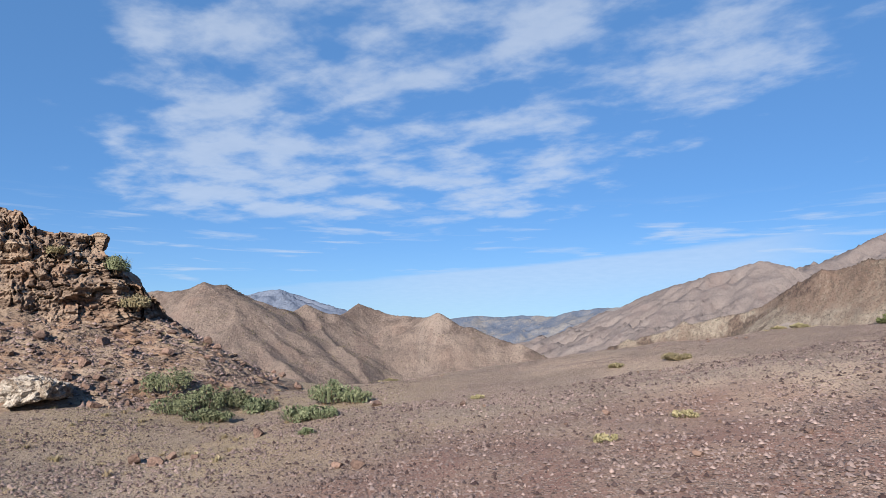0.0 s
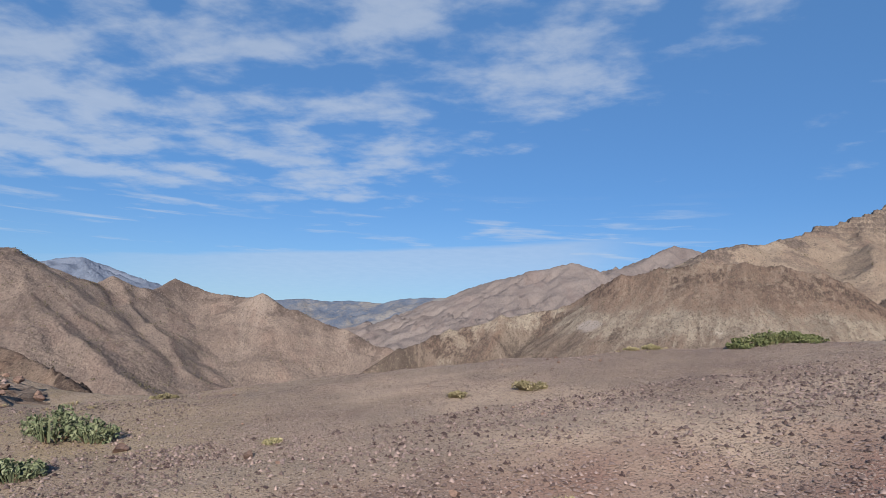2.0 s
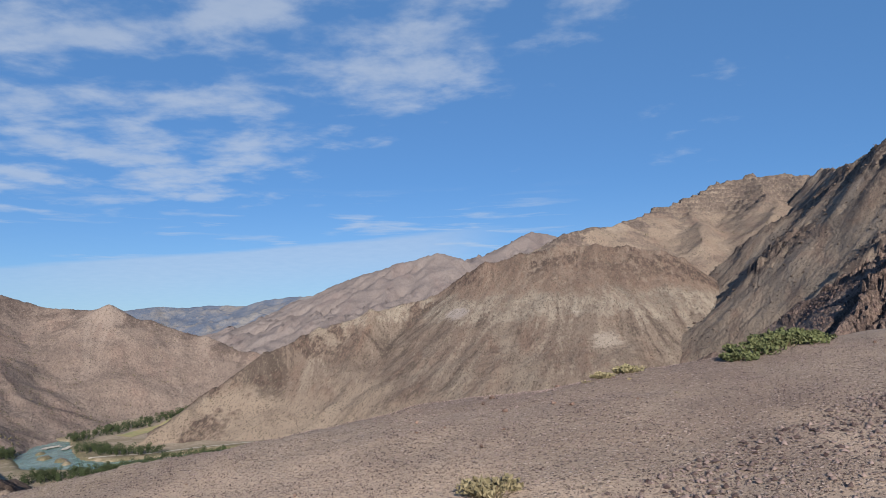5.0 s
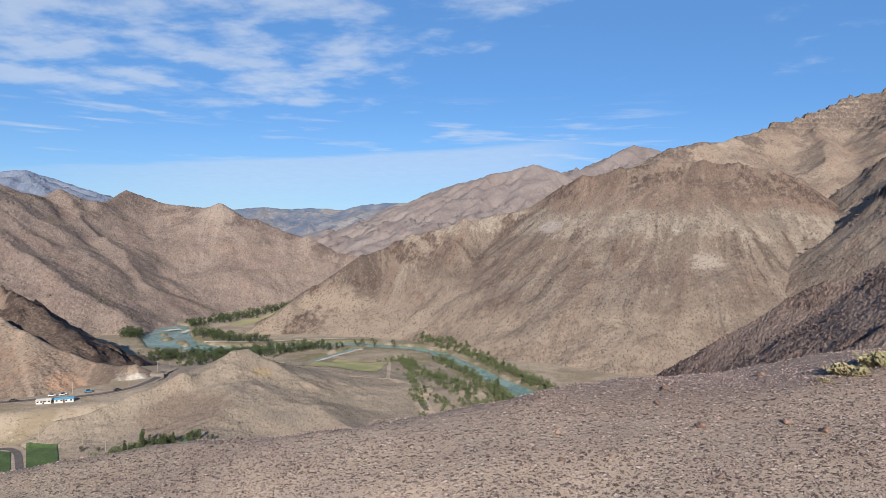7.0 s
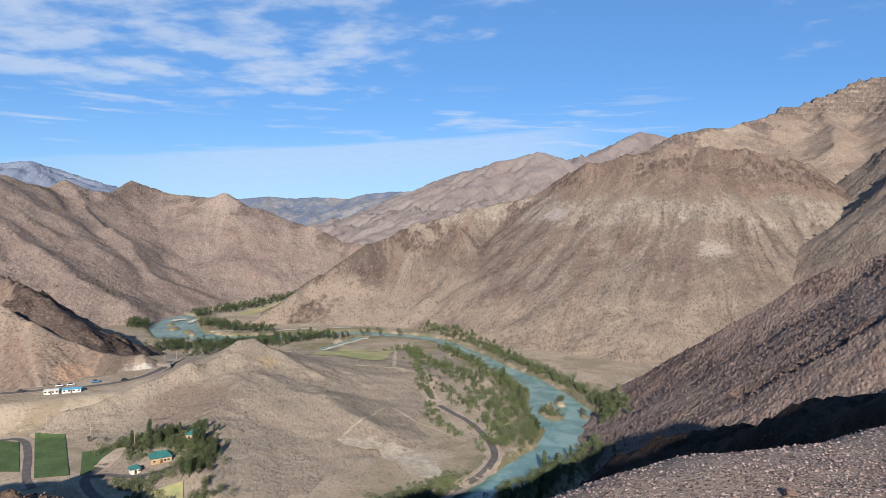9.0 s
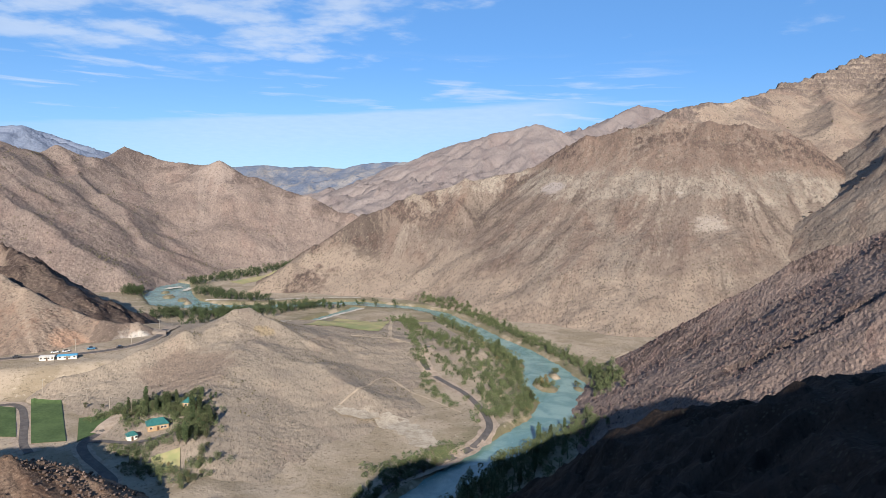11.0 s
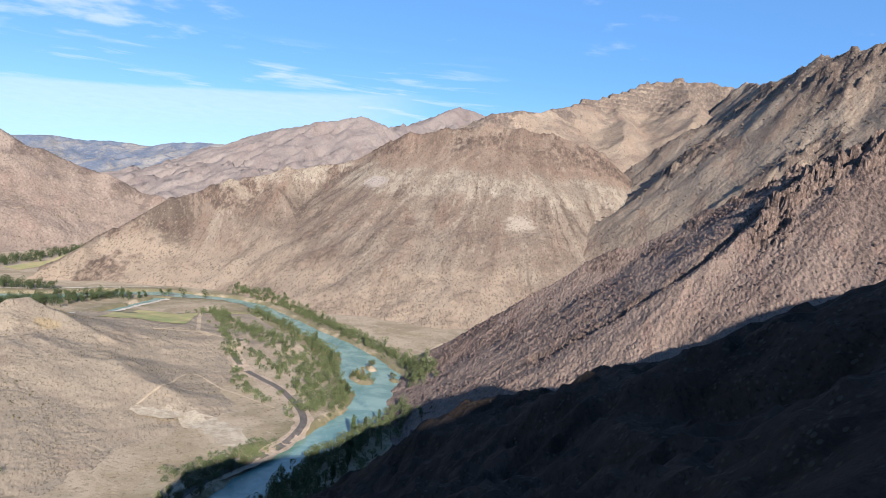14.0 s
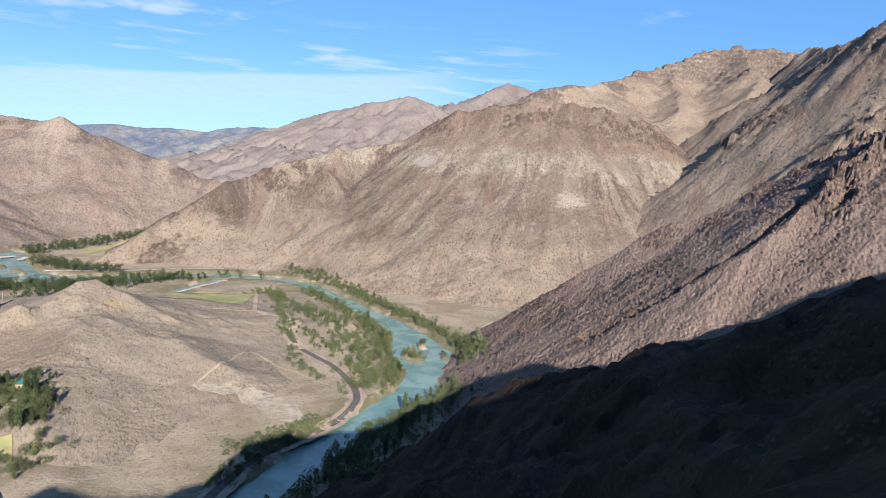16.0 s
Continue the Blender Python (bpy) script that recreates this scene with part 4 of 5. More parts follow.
def ribbon(name, pts, width, lift, mat, label, category, ragged=0.0, seed=1):
    line = smooth_line(pts, 2.0)
    d = np.gradient(line, axis=0)
    d /= np.linalg.norm(d, axis=1)[:, None] + 1e-9
    side = np.stack([-d[:, 1], d[:, 0]], 1)
    s = np.arange(len(line)) * 2.0
    grid = []
    for k, across in enumerate(np.linspace(-0.5, 0.5, 5)):
        w = width * across * (1 + ragged * perlin(s / 7.0, np.full(len(s), 3.7 + k), seed))
        grid.append(line + side * w[:, None])
    grid = np.array(grid)
    X, Y = grid[..., 0], grid[..., 1]
    Z = np.maximum(land_z(X.ravel(), Y.ravel()).reshape(X.shape), WATER + 0.5)
    Z = np.broadcast_to(Z.max(0), X.shape) * 0.6 + Z * 0.4 + lift
    return tagged(sheet(name, X, Y, Z, mat), label, category, kind="structure")


# ---- roads, tracks and fields in the valley ----
ASPHALT = plain("asphalt", rgb(108, 101, 96), rgb(86, 80, 77), 0.4, 0.85)
TRACK = plain("pale_track", rgb(182, 164, 142), rgb(160, 142, 120), 0.25, 0.95)
SHOULDER = plain("road_shoulder", rgb(176, 158, 140), rgb(150, 132, 114), 0.3, 0.95)
GRASS = plain("green_field", rgb(66, 84, 48), rgb(84, 102, 62), 0.12, 0.95)
STUBBLE = plain("stubble_field", rgb(142, 146, 98), rgb(174, 158, 116), 0.02, 0.95)
GRAVEL_BAR = plain("gravel_bar", rgb(206, 196, 182), rgb(176, 166, 152), 0.2, 0.95)

RIVER_ROAD = [(152, 480), (146, 468), (138, 452), (136, 432), (139, 408), (145, 382), (145, 355), (140, 329), (130, 313), (112, 298), (84, 284), (66, 272), (45, 249), (26, 228)]
ribbon("shoulder", RIVER_ROAD, 10.0, 0.10, SHOULDER, "pale gravel shoulder along the river road", "road shoulder", 0.4)
ribbon("road_1", RIVER_ROAD, 4.0, 0.25, ASPHALT, "narrow dark asphalt road beside the river", "road")
UPPER_ROAD = [(-190, 452), (-133, 461), (-113, 465), (-91, 468), (-72, 472), (-56, 484), (-45, 508), (-46, 530), (-38, 570)]
ribbon("shoulder", UPPER_ROAD, 9.5, 0.10, SHOULDER, "pale gravel shoulder of the upper road", "road shoulder", 0.3)
ribbon("road_2", UPPER_ROAD, 4.6, 0.25, ASPHALT, "grey asphalt road along the hillside", "road")
FARM_ROAD = [(-150, 395), (-118, 410), (-106, 406), (-98, 385), (-90, 352), (-84, 338)]
ribbon("shoulder", FARM_ROAD, 9.0, 0.10, SHOULDER, "sandy verge beside the farm road", "road shoulder", 0.3)
ribbon("road_3", FARM_ROAD, 3.6, 0.25, ASPHALT, "dark farm road curving between green fields", "road")
HOUSE_ROAD = [(-52, 374), (-60, 352), (-63, 340), (-58, 325), (-50, 311), (-44, 299), (-46, 284), (-55, 270)]
ribbon("shoulder", HOUSE_ROAD, 8.0, 0.10, SHOULDER, "sandy verge beside the lower road", "road shoulder", 0.3)
ribbon("road_4", HOUSE_ROAD, 4.4, 0.25, ASPHALT, "winding dark asphalt road below the houses", "road")
ribbon("road_5", [(-62, 344), (-54, 343), (-46, 338), (-38, 335), (-24, 336)], 3.4, 0.3, ASPHALT, "short asphalt drive to the houses", "road")
ribbon("track_1", [(152, 592), (140, 556), (133, 528), (126, 500), (130, 486)], 3.2, 0.15, TRACK, "pale dirt track across the field edge", "track", 0.4)
ribbon("track_2", [(95, 505), (109, 502), (124, 497), (138, 482)], 3.0, 0.15, TRACK, "pale dirt track joining the road", "track", 0.4)
ribbon("track_3", [(360, 470), (330, 452), (301, 439), (276, 415), (262, 392), (248, 368)], 3.4, 0.15, TRACK, "dirt track along the foot of the spur", "track", 0.5)
PALE_SOIL = plain("pale_eroded_soil", rgb(184, 172, 154), rgb(150, 136, 118), 0.3, 0.95, 0.3)
ribbon("eroded_bank_1", [(84, 352), (91, 338), (97, 324), (100, 308)], 15.0, 0.15, PALE_SOIL, "pale eroded bank below the old terrace", "eroded bank", 0.8, 3)
ribbon("eroded_bank_2", [(60, 362), (70, 352), (82, 350)], 8.0, 0.15, PALE_SOIL, "pale bare patch on the old terrace", "eroded bank", 0.8, 5)
ribbon("track_4", [(62, 364), (70, 372), (78, 380), (92, 405), (103, 412), (111, 392), (120, 376), (131, 350)], 1.6, 0.12, TRACK, "faint pale foot path over the old terrace", "track", 0.7)
ribbon("track_5", [(103, 345), (94, 330), (92, 322), (98, 308)], 1.8, 0.12, TRACK, "faint pale foot path down the eroded bank", "track", 0.7)
ribbon("bar_3", [(-66, 838), (-60, 846), (-50, 850)], 9.0, 0.5, GRAVEL_BAR, "white gravel islet in the far river", "gravel bank", 0.6)
ribbon("bar_4", [(-40, 842), (-44, 832), (-46, 822)], 6.0, 0.5, GRAVEL_BAR, "white gravel islet in the far river", "gravel bank", 0.6)
ribbon("bar_1", [(28, 560), (58, 588), (84, 620), (110, 645), (138, 672)], 7.0, 0.2, GRAVEL_BAR, "white gravel bank along a side channel", "gravel bank", 0.6)
ribbon("bar_2", [(-20, 748), (30, 738), (90, 736), (150, 736)], 4.0, 0.3, GRAVEL_BAR, "pale gravel road on the far bank", "gravel bank", 0.5)


def field(name, corners, mat, label, lift=0.4):
    a, b, c, d = [np.array(p, float) for p in corners]
    u, v = np.meshgrid(np.linspace(0, 1, 24), np.linspace(0, 1, 24))
    P = ((1 - u) * (1 - v))[..., None] * a + (u * (1 - v))[..., None] * b + (u * v)[..., None] * c + ((1 - u) * v)[..., None] * d
    X, Y = P[..., 0], P[..., 1]
    Z = land_z(X.ravel(), Y.ravel()).reshape(X.shape) + lift
    tagged(sheet(name, X, Y, Z, mat), label, "field", kind="structure")


field("field_1", [(-86, 349), (-71, 347), (-86, 408), (-102, 413)], GRASS, "bright green irrigated field strip")
field("field_2", [(-66, 345), (-59, 356), (-56, 379), (-72, 380)], GRASS, "small green field beside the road")
field("field_3", [(-104, 362), (-95, 360), (-107, 404), (-122, 412)], GRASS, "green field inside the bend of the road")
field("field_4", [(60, 545), (122, 526), (150, 590), (104, 622)], STUBBLE, "yellow green meadow on the river flat")
field("field_5", [(-31, 306), (-18, 304), (-19, 321), (-31, 319)], STUBBLE, "dry straw coloured yard among bushes")
field("field_6", [(20, 845), (70, 900), (60, 925), (5, 870)], STUBBLE, "dry meadow between trees")

# ---- trees ----
BARK = plain("bark", rgb(104, 90, 76), rgb(78, 66, 56), 3.0, 0.95)


def leaves(name, colour, second, tint=0.25):
    mat, n, bsdf = material(name, 0.75, 0.2)
    info = n.tree.nodes.new("ShaderNodeObjectInfo")
    geo = n.add("ShaderNodeNewGeometry")
    col = n.mix(colour, second, geo.outputs["Random Per Island"])
    hsv = n.tree.nodes.new("ShaderNodeHueSaturation")
    n.put(hsv, "Color", col)
    plants = n.ramp(n.noise(geo.outputs["Position"], 0.16, 2.0), 0.34, 0.66, 0.78, 1.22)
    n.put(hsv, "Value", n.math("MULTIPLY", plants, n.ramp(info.outputs["Random"], 0.0, 1.0, 1 - tint, 1 + tint, False)))
    n.put(hsv, "Hue", n.ramp(info.outputs["Random"], 0.0, 1.0, 0.485, 0.512, False))
    n.tree.links.new(hsv.outputs[0], bsdf.inputs["Base Color"])
    return mat


LEAF = leaves("willow_leaves", rgb(62, 70, 45), rgb(94, 98, 66))
LEAF_DARK = leaves("poplar_leaves", rgb(46, 58, 38), rgb(74, 84, 52))
LEAF_DRY = leaves("autumn_leaves", rgb(110, 103, 68), rgb(132, 118, 82))
SHRUB_LEAF = leaves("shrub_leaves", rgb(88, 98, 70), rgb(134, 138, 108), 0.10)
SHRUB_GREEN = leaves("bright_shrub_leaves", rgb(80, 88, 56), rgb(116, 118, 80), 0.12)
STRAW = leaves("dry_grass", rgb(150, 135, 105), rgb(176, 160, 128), 0.15)
TUFT_LEAF = leaves("yellow_tuft", rgb(130, 124, 92), rgb(160, 150, 116), 0.12)
TWIG = plain("dry_twigs", rgb(140, 120, 96), rgb(110, 92, 74), 9.0, 0.95)


def leaf_cloud(rng, lobes, count, size):
    """Small bent leaf clumps spread through the lobes (centre, radii) of a crown."""
    centre, radii = np.array([l[0] for l in lobes], float), np.array([l[1] for l in lobes], float)
    share = radii.prod(1) ** 0.67
    k = rng.choice(len(lobes), count, p=share / share.sum())

    def unit(v):
        return v / np.linalg.norm(v, axis=1)[:, None]

    c = centre[k] + unit(rng.normal(size=(count, 3))) * rng.uniform(0.45, 1.0, (count, 1)) ** 0.6 * radii[k]
    a = unit(rng.normal(size=(count, 3)))
    b = unit(np.cross(a, rng.normal(size=(count, 3))))
    s = size * rng.uniform(0.55, 1.35, (count, 1))
    nrm = np.cross(a, b) * s * 0.35
    verts = np.stack([c - a * s * 0.5, c + b * s * 0.38 + nrm, c + a * s * 0.55, c - b * s * 0.38 + nrm * 0.6], 1).reshape(-1, 3)
    i = np.arange(count) * 4
    faces = np.stack([np.stack([i, i + 1, i + 2], 1), np.stack([i, i + 2, i + 3], 1)], 1).reshape(-1, 3)
    return verts.tolist(), faces.tolist()


def limb(verts, faces, a, b, ra, rb, sides=6):
    a, b = np.array(a, float), np.array(b, float)
    d = (b - a) / np.linalg.norm(b - a)
    u = np.cross(d, (0.3, 0.9, 0.1))
    u /= np.linalg.norm(u)
    w = np.cross(d, u)
    i = len(verts)
    for p, r in ((a, ra), (b, rb)):
        for k in range(sides):
            t = 2 * math.pi * k / sides
            verts.append(p + (u * math.cos(t) + w * math.sin(t)) * r)
    for k in range(sides):
        faces.append((i + k, i + (k + 1) % sides, i + sides + (k + 1) % sides, i + sides + k))


def make_tree(seed, height, spread, kind, leaf, label, count=250):
    rng = np.random.default_rng(seed)
    root = new("tree")
    verts, faces, lobes = [], [], []
    lean = rng.normal(size=2) * 0.04 * height
    fork = height * (0.22 if kind == "willow" else 0.12)
    limb(verts, faces, (0, 0, -0.6), (lean[0] * 0.3, lean[1] * 0.3, fork), height * 0.028, height * 0.02)
    limb(verts, faces, (lean[0] * 0.3, lean[1] * 0.3, fork), (lean[0], lean[1], height * 0.85), height * 0.02, height * 0.005)
    arms = 7 if kind == "willow" else 6
    for k in range(arms):
        t = 2 * math.pi * (k + rng.uniform(-0.3, 0.3)) / arms
        z = height * rng.uniform(0.38, 0.86)
        if kind == "willow":
            r = spread * rng.uniform(0.35, 0.75) * (1.25 - z / height * 0.75)
            size = (spread * rng.uniform(0.30, 0.48), spread * rng.uniform(0.30, 0.48), height * rng.uniform(0.12, 0.2))
        else:
            r = spread * rng.uniform(0.1, 0.3)
            size = (spread * rng.uniform(0.4, 0.6), spread * rng.uniform(0.4, 0.6), height * rng.uniform(0.14, 0.24))
        tip = (lean[0] + r * math.cos(t), lean[1] + r * math.sin(t), z)
        limb(verts, faces, (lean[0] * 0.4, lean[1] * 0.4, max(fork, z - height * 0.3)), tip, height * 0.011, height * 0.003, 5)
        lobes.append((tip, size))
    lobes.append(((lean[0], lean[1], height * 0.82), (spread * 0.32, spread * 0.32, height * 0.18)))
    lobes.append(((lean[0] * 0.5, lean[1] * 0.5, height * 0.33), (spread * 0.55, spread * 0.55, height * 0.2)))
    mesh_part("trunk", verts, faces, BARK, root, smooth=True)
    verts, faces = leaf_cloud(rng, lobes, 2 * count, height * 0.066)
    mesh_part("crown", verts, faces, leaf, root)
    return tagged(root, label, "tree", "riverside trees")


def scatter(rng, line, half, count, gap):
    """Places along a line, within its half width, that keep a gap."""
    p = smooth_line(line, 2.0) if len(line) > 1 else np.array(line, float)
    out = []
    for _ in range(count * 12):
        if len(out) >= count:
            break
        c = p[rng.integers(len(p))] + rng.normal(size=2) * half * 0.55
        if all((c[0] - o[0]) ** 2 + (c[1] - o[1]) ** 2 > gap * gap for o in out):
            out.append(c)
    return out


def dry_ground(places):
    x, y = np.array(places).T
    z, out = floor_height(x, y)
    return [(a, b, c) for a, b, c, ok in zip(x, y, land_z(x, y), out > 0.5) if ok]


GREEN = "green riverside willow with a ragged crown on the river bank"
TREE_KINDS = {
    "green": [make_tree(31 + k, h, s, "willow", LEAF, GREEN) for k, (h, s) in enumerate(((9.0, 3.6), (7.0, 3.4), (10.5, 3.8), (5.5, 3.2)))],
    "dark": [make_tree(51 + k, h, s, "poplar", LEAF_DARK, "tall dark green poplar with a narrow crown") for k, (h, s) in enumerate(((13.0, 2.4), (10.5, 2.6), (8.0, 3.0)))],
    "dry": [make_tree(61 + k, h, s, "willow", LEAF_DRY, "half bare yellow brown willow at the water", 170) for k, (h, s) in enumerate(((7.0, 2.6), (5.5, 2.4)))],
}
used_kind = set()


def plant(places, kinds, rng, lo=0.75, hi=1.2):
    for x, y, z in places:
        protos = TREE_KINDS[kinds[rng.integers(len(kinds))]]
        tree = protos[rng.integers(len(protos))]
        s = rng.uniform(lo, hi)
        m = pose(x, y, z - 0.1, 0, 0, rng.uniform(0, 360)) @ Matrix.Diagonal((s * rng.uniform(0.9, 1.15), s * rng.uniform(0.9, 1.15), s, 1))
        if tree.name in used_kind:
            copy_thing(tree, m)
        else:
            used_kind.add(tree.name)
            tree.matrix_world = m


rng = np.random.default_rng(7)
plant(dry_ground(scatter(rng, [(203, 600), (207, 560), (210, 520), (207, 470), (204, 440), (197, 415), (190, 385), (181, 360), (168, 345)], 8, 62, 3.6)), ["green", "green", "green", "dry", "dark"], rng, 0.55, 0.95)
plant(dry_ground(scatter(rng, [(140, 470), (152, 440), (160, 400), (152, 370)], 9, 22, 4.0)), ["green"], rng, 0.4, 0.65)
plant(dry_ground(scatter(rng, [(214, 700), (232, 650), (243, 600), (247, 545), (250, 498), (252, 445), (254, 402), (240, 366), (218, 344)], 7, 50, 4.4)), ["green", "green", "green", "dark"], rng, 0.5, 0.9)
plant(dry_ground(scatter(rng, [(204, 382), (207, 394)], 5, 12, 2.4)), ["dry", "dry", "green"], rng, 0.8, 1.1)
plant(dry_ground(scatter(rng, [(224, 407), (225, 409)], 3, 3, 2.2)), ["green"], rng, 0.6, 0.9)
plant(dry_ground(scatter(rng, [(226, 378), (226, 381)], 2, 2, 2.0)), ["green"], rng, 0.6, 0.8)
plant(dry_ground(scatter(rng, [(186, 347), (176, 336), (166, 328)], 6, 10, 3.0)), ["dry"], rng, 0.8, 1.1)
plant(dry_ground(scatter(rng, [(54, 262), (66, 272), (82, 282), (100, 289)], 5, 18, 3.4)), ["green"], rng, 0.6, 1.0)
plant(dry_ground(scatter(rng, [(96, 243), (126, 268), (158, 296), (184, 316)], 8, 24, 4.6)), ["green", "dark"], rng, 0.7, 1.1)
plant(dry_ground(scatter(rng, [(-48, 372), (-36, 377), (-28, 368), (-14, 366)], 8, 40, 2.6)), ["green", "green", "dark"], rng, 0.55, 0.95)
plant(dry_ground(scatter(rng, [(-13, 352), (-9, 343), (-13, 330), (-18, 322)], 5.5, 34, 2.3)), ["dark", "dark", "green"], rng, 0.7, 1.05)
plant(dry_ground(scatter(rng, [(-40, 312), (-33, 303), (-10, 308), (-14, 288), (-6, 318)], 5, 26, 2.6)), ["green", "dry"], rng, 0.45, 0.8)
plant(dry_ground(scatter(rng, [(-44, 362), (-30, 364), (-18, 354)], 6, 22, 2.6)), ["green", "dark"], rng, 0.5, 0.85)
plant(dry_ground([(-71, 392), (-62, 388), (30, 690), (90, 694), (100, 690)]), ["dark", "green"], rng, 0.6, 0.9)


def woods(name, lines, label, seed, leaf, low=6.0, high=11.0, gap=4.0, count_each=220, size=0.8):
    """Trees too far off to be counted, in one mesh."""
    r = np.random.default_rng(seed)
    verts, faces = [], []
    for line, half, count in lines:
        for x, y, z in dry_ground(scatter(r, line, half, count, gap)):
            h = r.uniform(low, high)
            limb(verts, faces, (x, y, z - 0.5), (x, y, z + h * 0.7), 0.25, 0.1, 4)
            lobes = [((x + r.normal() * 1.2, y + r.normal() * 1.2, z + h * q), (0.235 * h * r.uniform(0.8, 1.25), 0.235 * h * r.uniform(0.8, 1.25), h * 0.22)) for q in (0.3, 0.5, 0.72, 0.85)]
            v, f = leaf_cloud(r, lobes, count_each, size)
            base = len(verts)
            verts += v
            faces += [tuple(i + base for i in q) for q in f]
    tagged(mesh_part(name, verts, faces, leaf), label, "trees", kind="stuff")


woods("far_woods", [([(-50, 858), (9, 906), (82, 982), (110, 1005)], 15, 110), ([(-22, 790), (-8, 768), (14, 742), (40, 738)], 9, 50), ([(-100, 815), (-95, 790)], 9, 26),
                    ([(-66, 655), (-34, 664), (-3, 660), (40, 670), (74, 678), (109, 682)], 11, 110), ([(-30, 612), (0, 640), (60, 650)], 8, 30), ([(140, 690), (165, 682), (180, 672)], 5, 22)],
      "green riverside woods far up the valley", 77, LEAF_DARK)

woods("bank_woods", [([(158, 600), (162, 560), (167, 520), (174, 480), (178, 440), (173, 400), (163, 365), (150, 335)], 11, 100), ([(203, 600), (207, 560), (210, 520), (207, 470), (204, 440), (197, 415), (190, 385), (181, 360), (168, 345)], 8, 80),
                     ([(214, 700), (232, 650), (243, 600), (247, 545), (250, 498), (252, 445), (254, 402), (240, 366), (218, 344)], 8, 120), ([(96, 240), (126, 264), (158, 290), (190, 314)], 14, 110), ([(48, 212), (74, 234), (110, 265), (134, 282), (160, 299)], 5, 80)],
      "dense green riverside woods on both banks", 79, LEAF, 4.0, 8.0, 3.0, 210, 0.55)


def thicket(name, lines, label, seed, leaf):
    r = np.random.default_rng(seed)
    verts, faces = [], []
    for line, half, count in lines:
        for x, y, z in dry_ground(scatter(r, line, half, count, 1.8)):
            h, w = r.uniform(1.6, 4.2), r.uniform(1.2, 2.4)
            v, f = leaf_cloud(r, [((x, y, z + h * 0.4), (w, w, h * 0.55)), ((x + r.normal() * 0.6, y + r.normal() * 0.6, z + h * 0.75), (w * 0.6, w * 0.6, h * 0.35))], 110, 0.5)
            base = len(verts)
            verts += v
            faces += [tuple(i + base for i in q) for q in f]
    tagged(mesh_part(name, verts, faces, leaf), label, "bushes", kind="stuff")


thicket("river_thicket", [([(203, 600), (207, 560), (210, 520), (207, 470), (204, 440), (197, 415), (190, 385), (181, 360), (166, 340)], 9, 300), ([(158, 605), (162, 560), (167, 520), (174, 480), (178, 440), (173, 400), (163, 365), (150, 335)], 14, 300),
                         ([(214, 700), (232, 650), (243, 600), (247, 545), (250, 498), (252, 445), (254, 402), (240, 366), (218, 344)], 8, 330),
                         ([(146, 470), (152, 440), (158, 400)], 9, 40), ([(204, 382), (207, 394)], 4, 14), ([(50, 260), (66, 272), (82, 283), (104, 292)], 4, 40), ([(-45, 372), (-30, 372), (-15, 360), (-12, 330)], 9, 90), ([(-62, 378), (-50, 380), (-36, 382)], 6, 50), ([(-40, 322), (-24, 300), (-8, 300)], 7, 50), ([(-46, 358), (-30, 362), (-20, 352), (-14, 340)], 7, 70), ([(-48, 330), (-38, 326), (-26, 330)], 4, 24), ([(165, 600), (154, 538), (140, 480), (131, 430), (126, 390), (130, 360)], 5, 110), ([(62, 291), (68, 284), (76, 292), (96, 298), (112, 304)], 6, 70)], "low green willow thicket along the river banks", 88, LEAF)

# ---- houses in the valley ----
TEAL = plain("teal_roof", rgb(58, 112, 108), rgb(46, 95, 93), 0.8, 0.5)
BLUE_ROOF = plain("blue_roof", rgb(96, 172, 206), rgb(78, 150, 190), 0.8, 0.5)
WHITEWASH = plain("whitewash", rgb(220, 216, 208), rgb(200, 194, 184), 0.6, 0.9)
PLASTER = plain("tan_plaster", rgb(178, 150, 116), rgb(156, 128, 98), 0.6, 0.9)
GLASS = plain("window_glass", rgb(40, 48, 56), rgb(30, 36, 44), 2.0, 0.15, spec=0.5)
DOOR_WOOD = plain("door_wood", rgb(96, 70, 50), rgb(74, 54, 40), 4.0, 0.8)
POLE_WOOD = plain("pole_wood", rgb(170, 160, 146), rgb(140, 130, 118), 3.0, 0.9)


def house(x, y, turn, sx, sy, sz, rise, wall_mat, roof_mat, label, windows=2, category="house"):
    root = new("house")
    z = float(land_z(x, y)[0])
    root.matrix_world = pose(x, y, z - 0.2, 0, 0, turn)
    part("wall", box_bm(sx, sy, sz, bevel=0.05), wall_mat, root)
    e = 0.5
    bx, by = sx / 2 + e, sy / 2 + e
    ridge = sx / 2 - (sy * 0.3 if rise > 1 else 0)
    verts = [(-bx, -by, sz), (bx, -by, sz), (bx, by, sz), (-bx, by, sz), (-ridge, 0, sz + rise), (ridge, 0, sz + rise)]
    faces = [(0, 1, 5, 4), (2, 3, 4, 5), (1, 2, 5), (3, 0, 4), (3, 2, 1, 0)]
    mesh_part("roof", verts, faces, roof_mat, root)
    part("door", box_bm(1.0, 0.08, 2.0, 0, -sy / 2 - 0.03, 0.2), DOOR_WOOD, root)
    for k in range(windows):
        wx = -sx / 2 + sx * (k + 0.5) / windows
        if abs(wx) < 0.9:
            wx += 1.7
        pane = part("window", box_bm(1.3, 0.1, 1.1, wx, -sy / 2 - 0.03, 1.1), WHITEWASH, root)
        part("pane", box_bm(1.1, 0.06, 0.9, wx, -sy / 2 - 0.08, 1.2), GLASS, pane)
    return tagged(root, label, category)


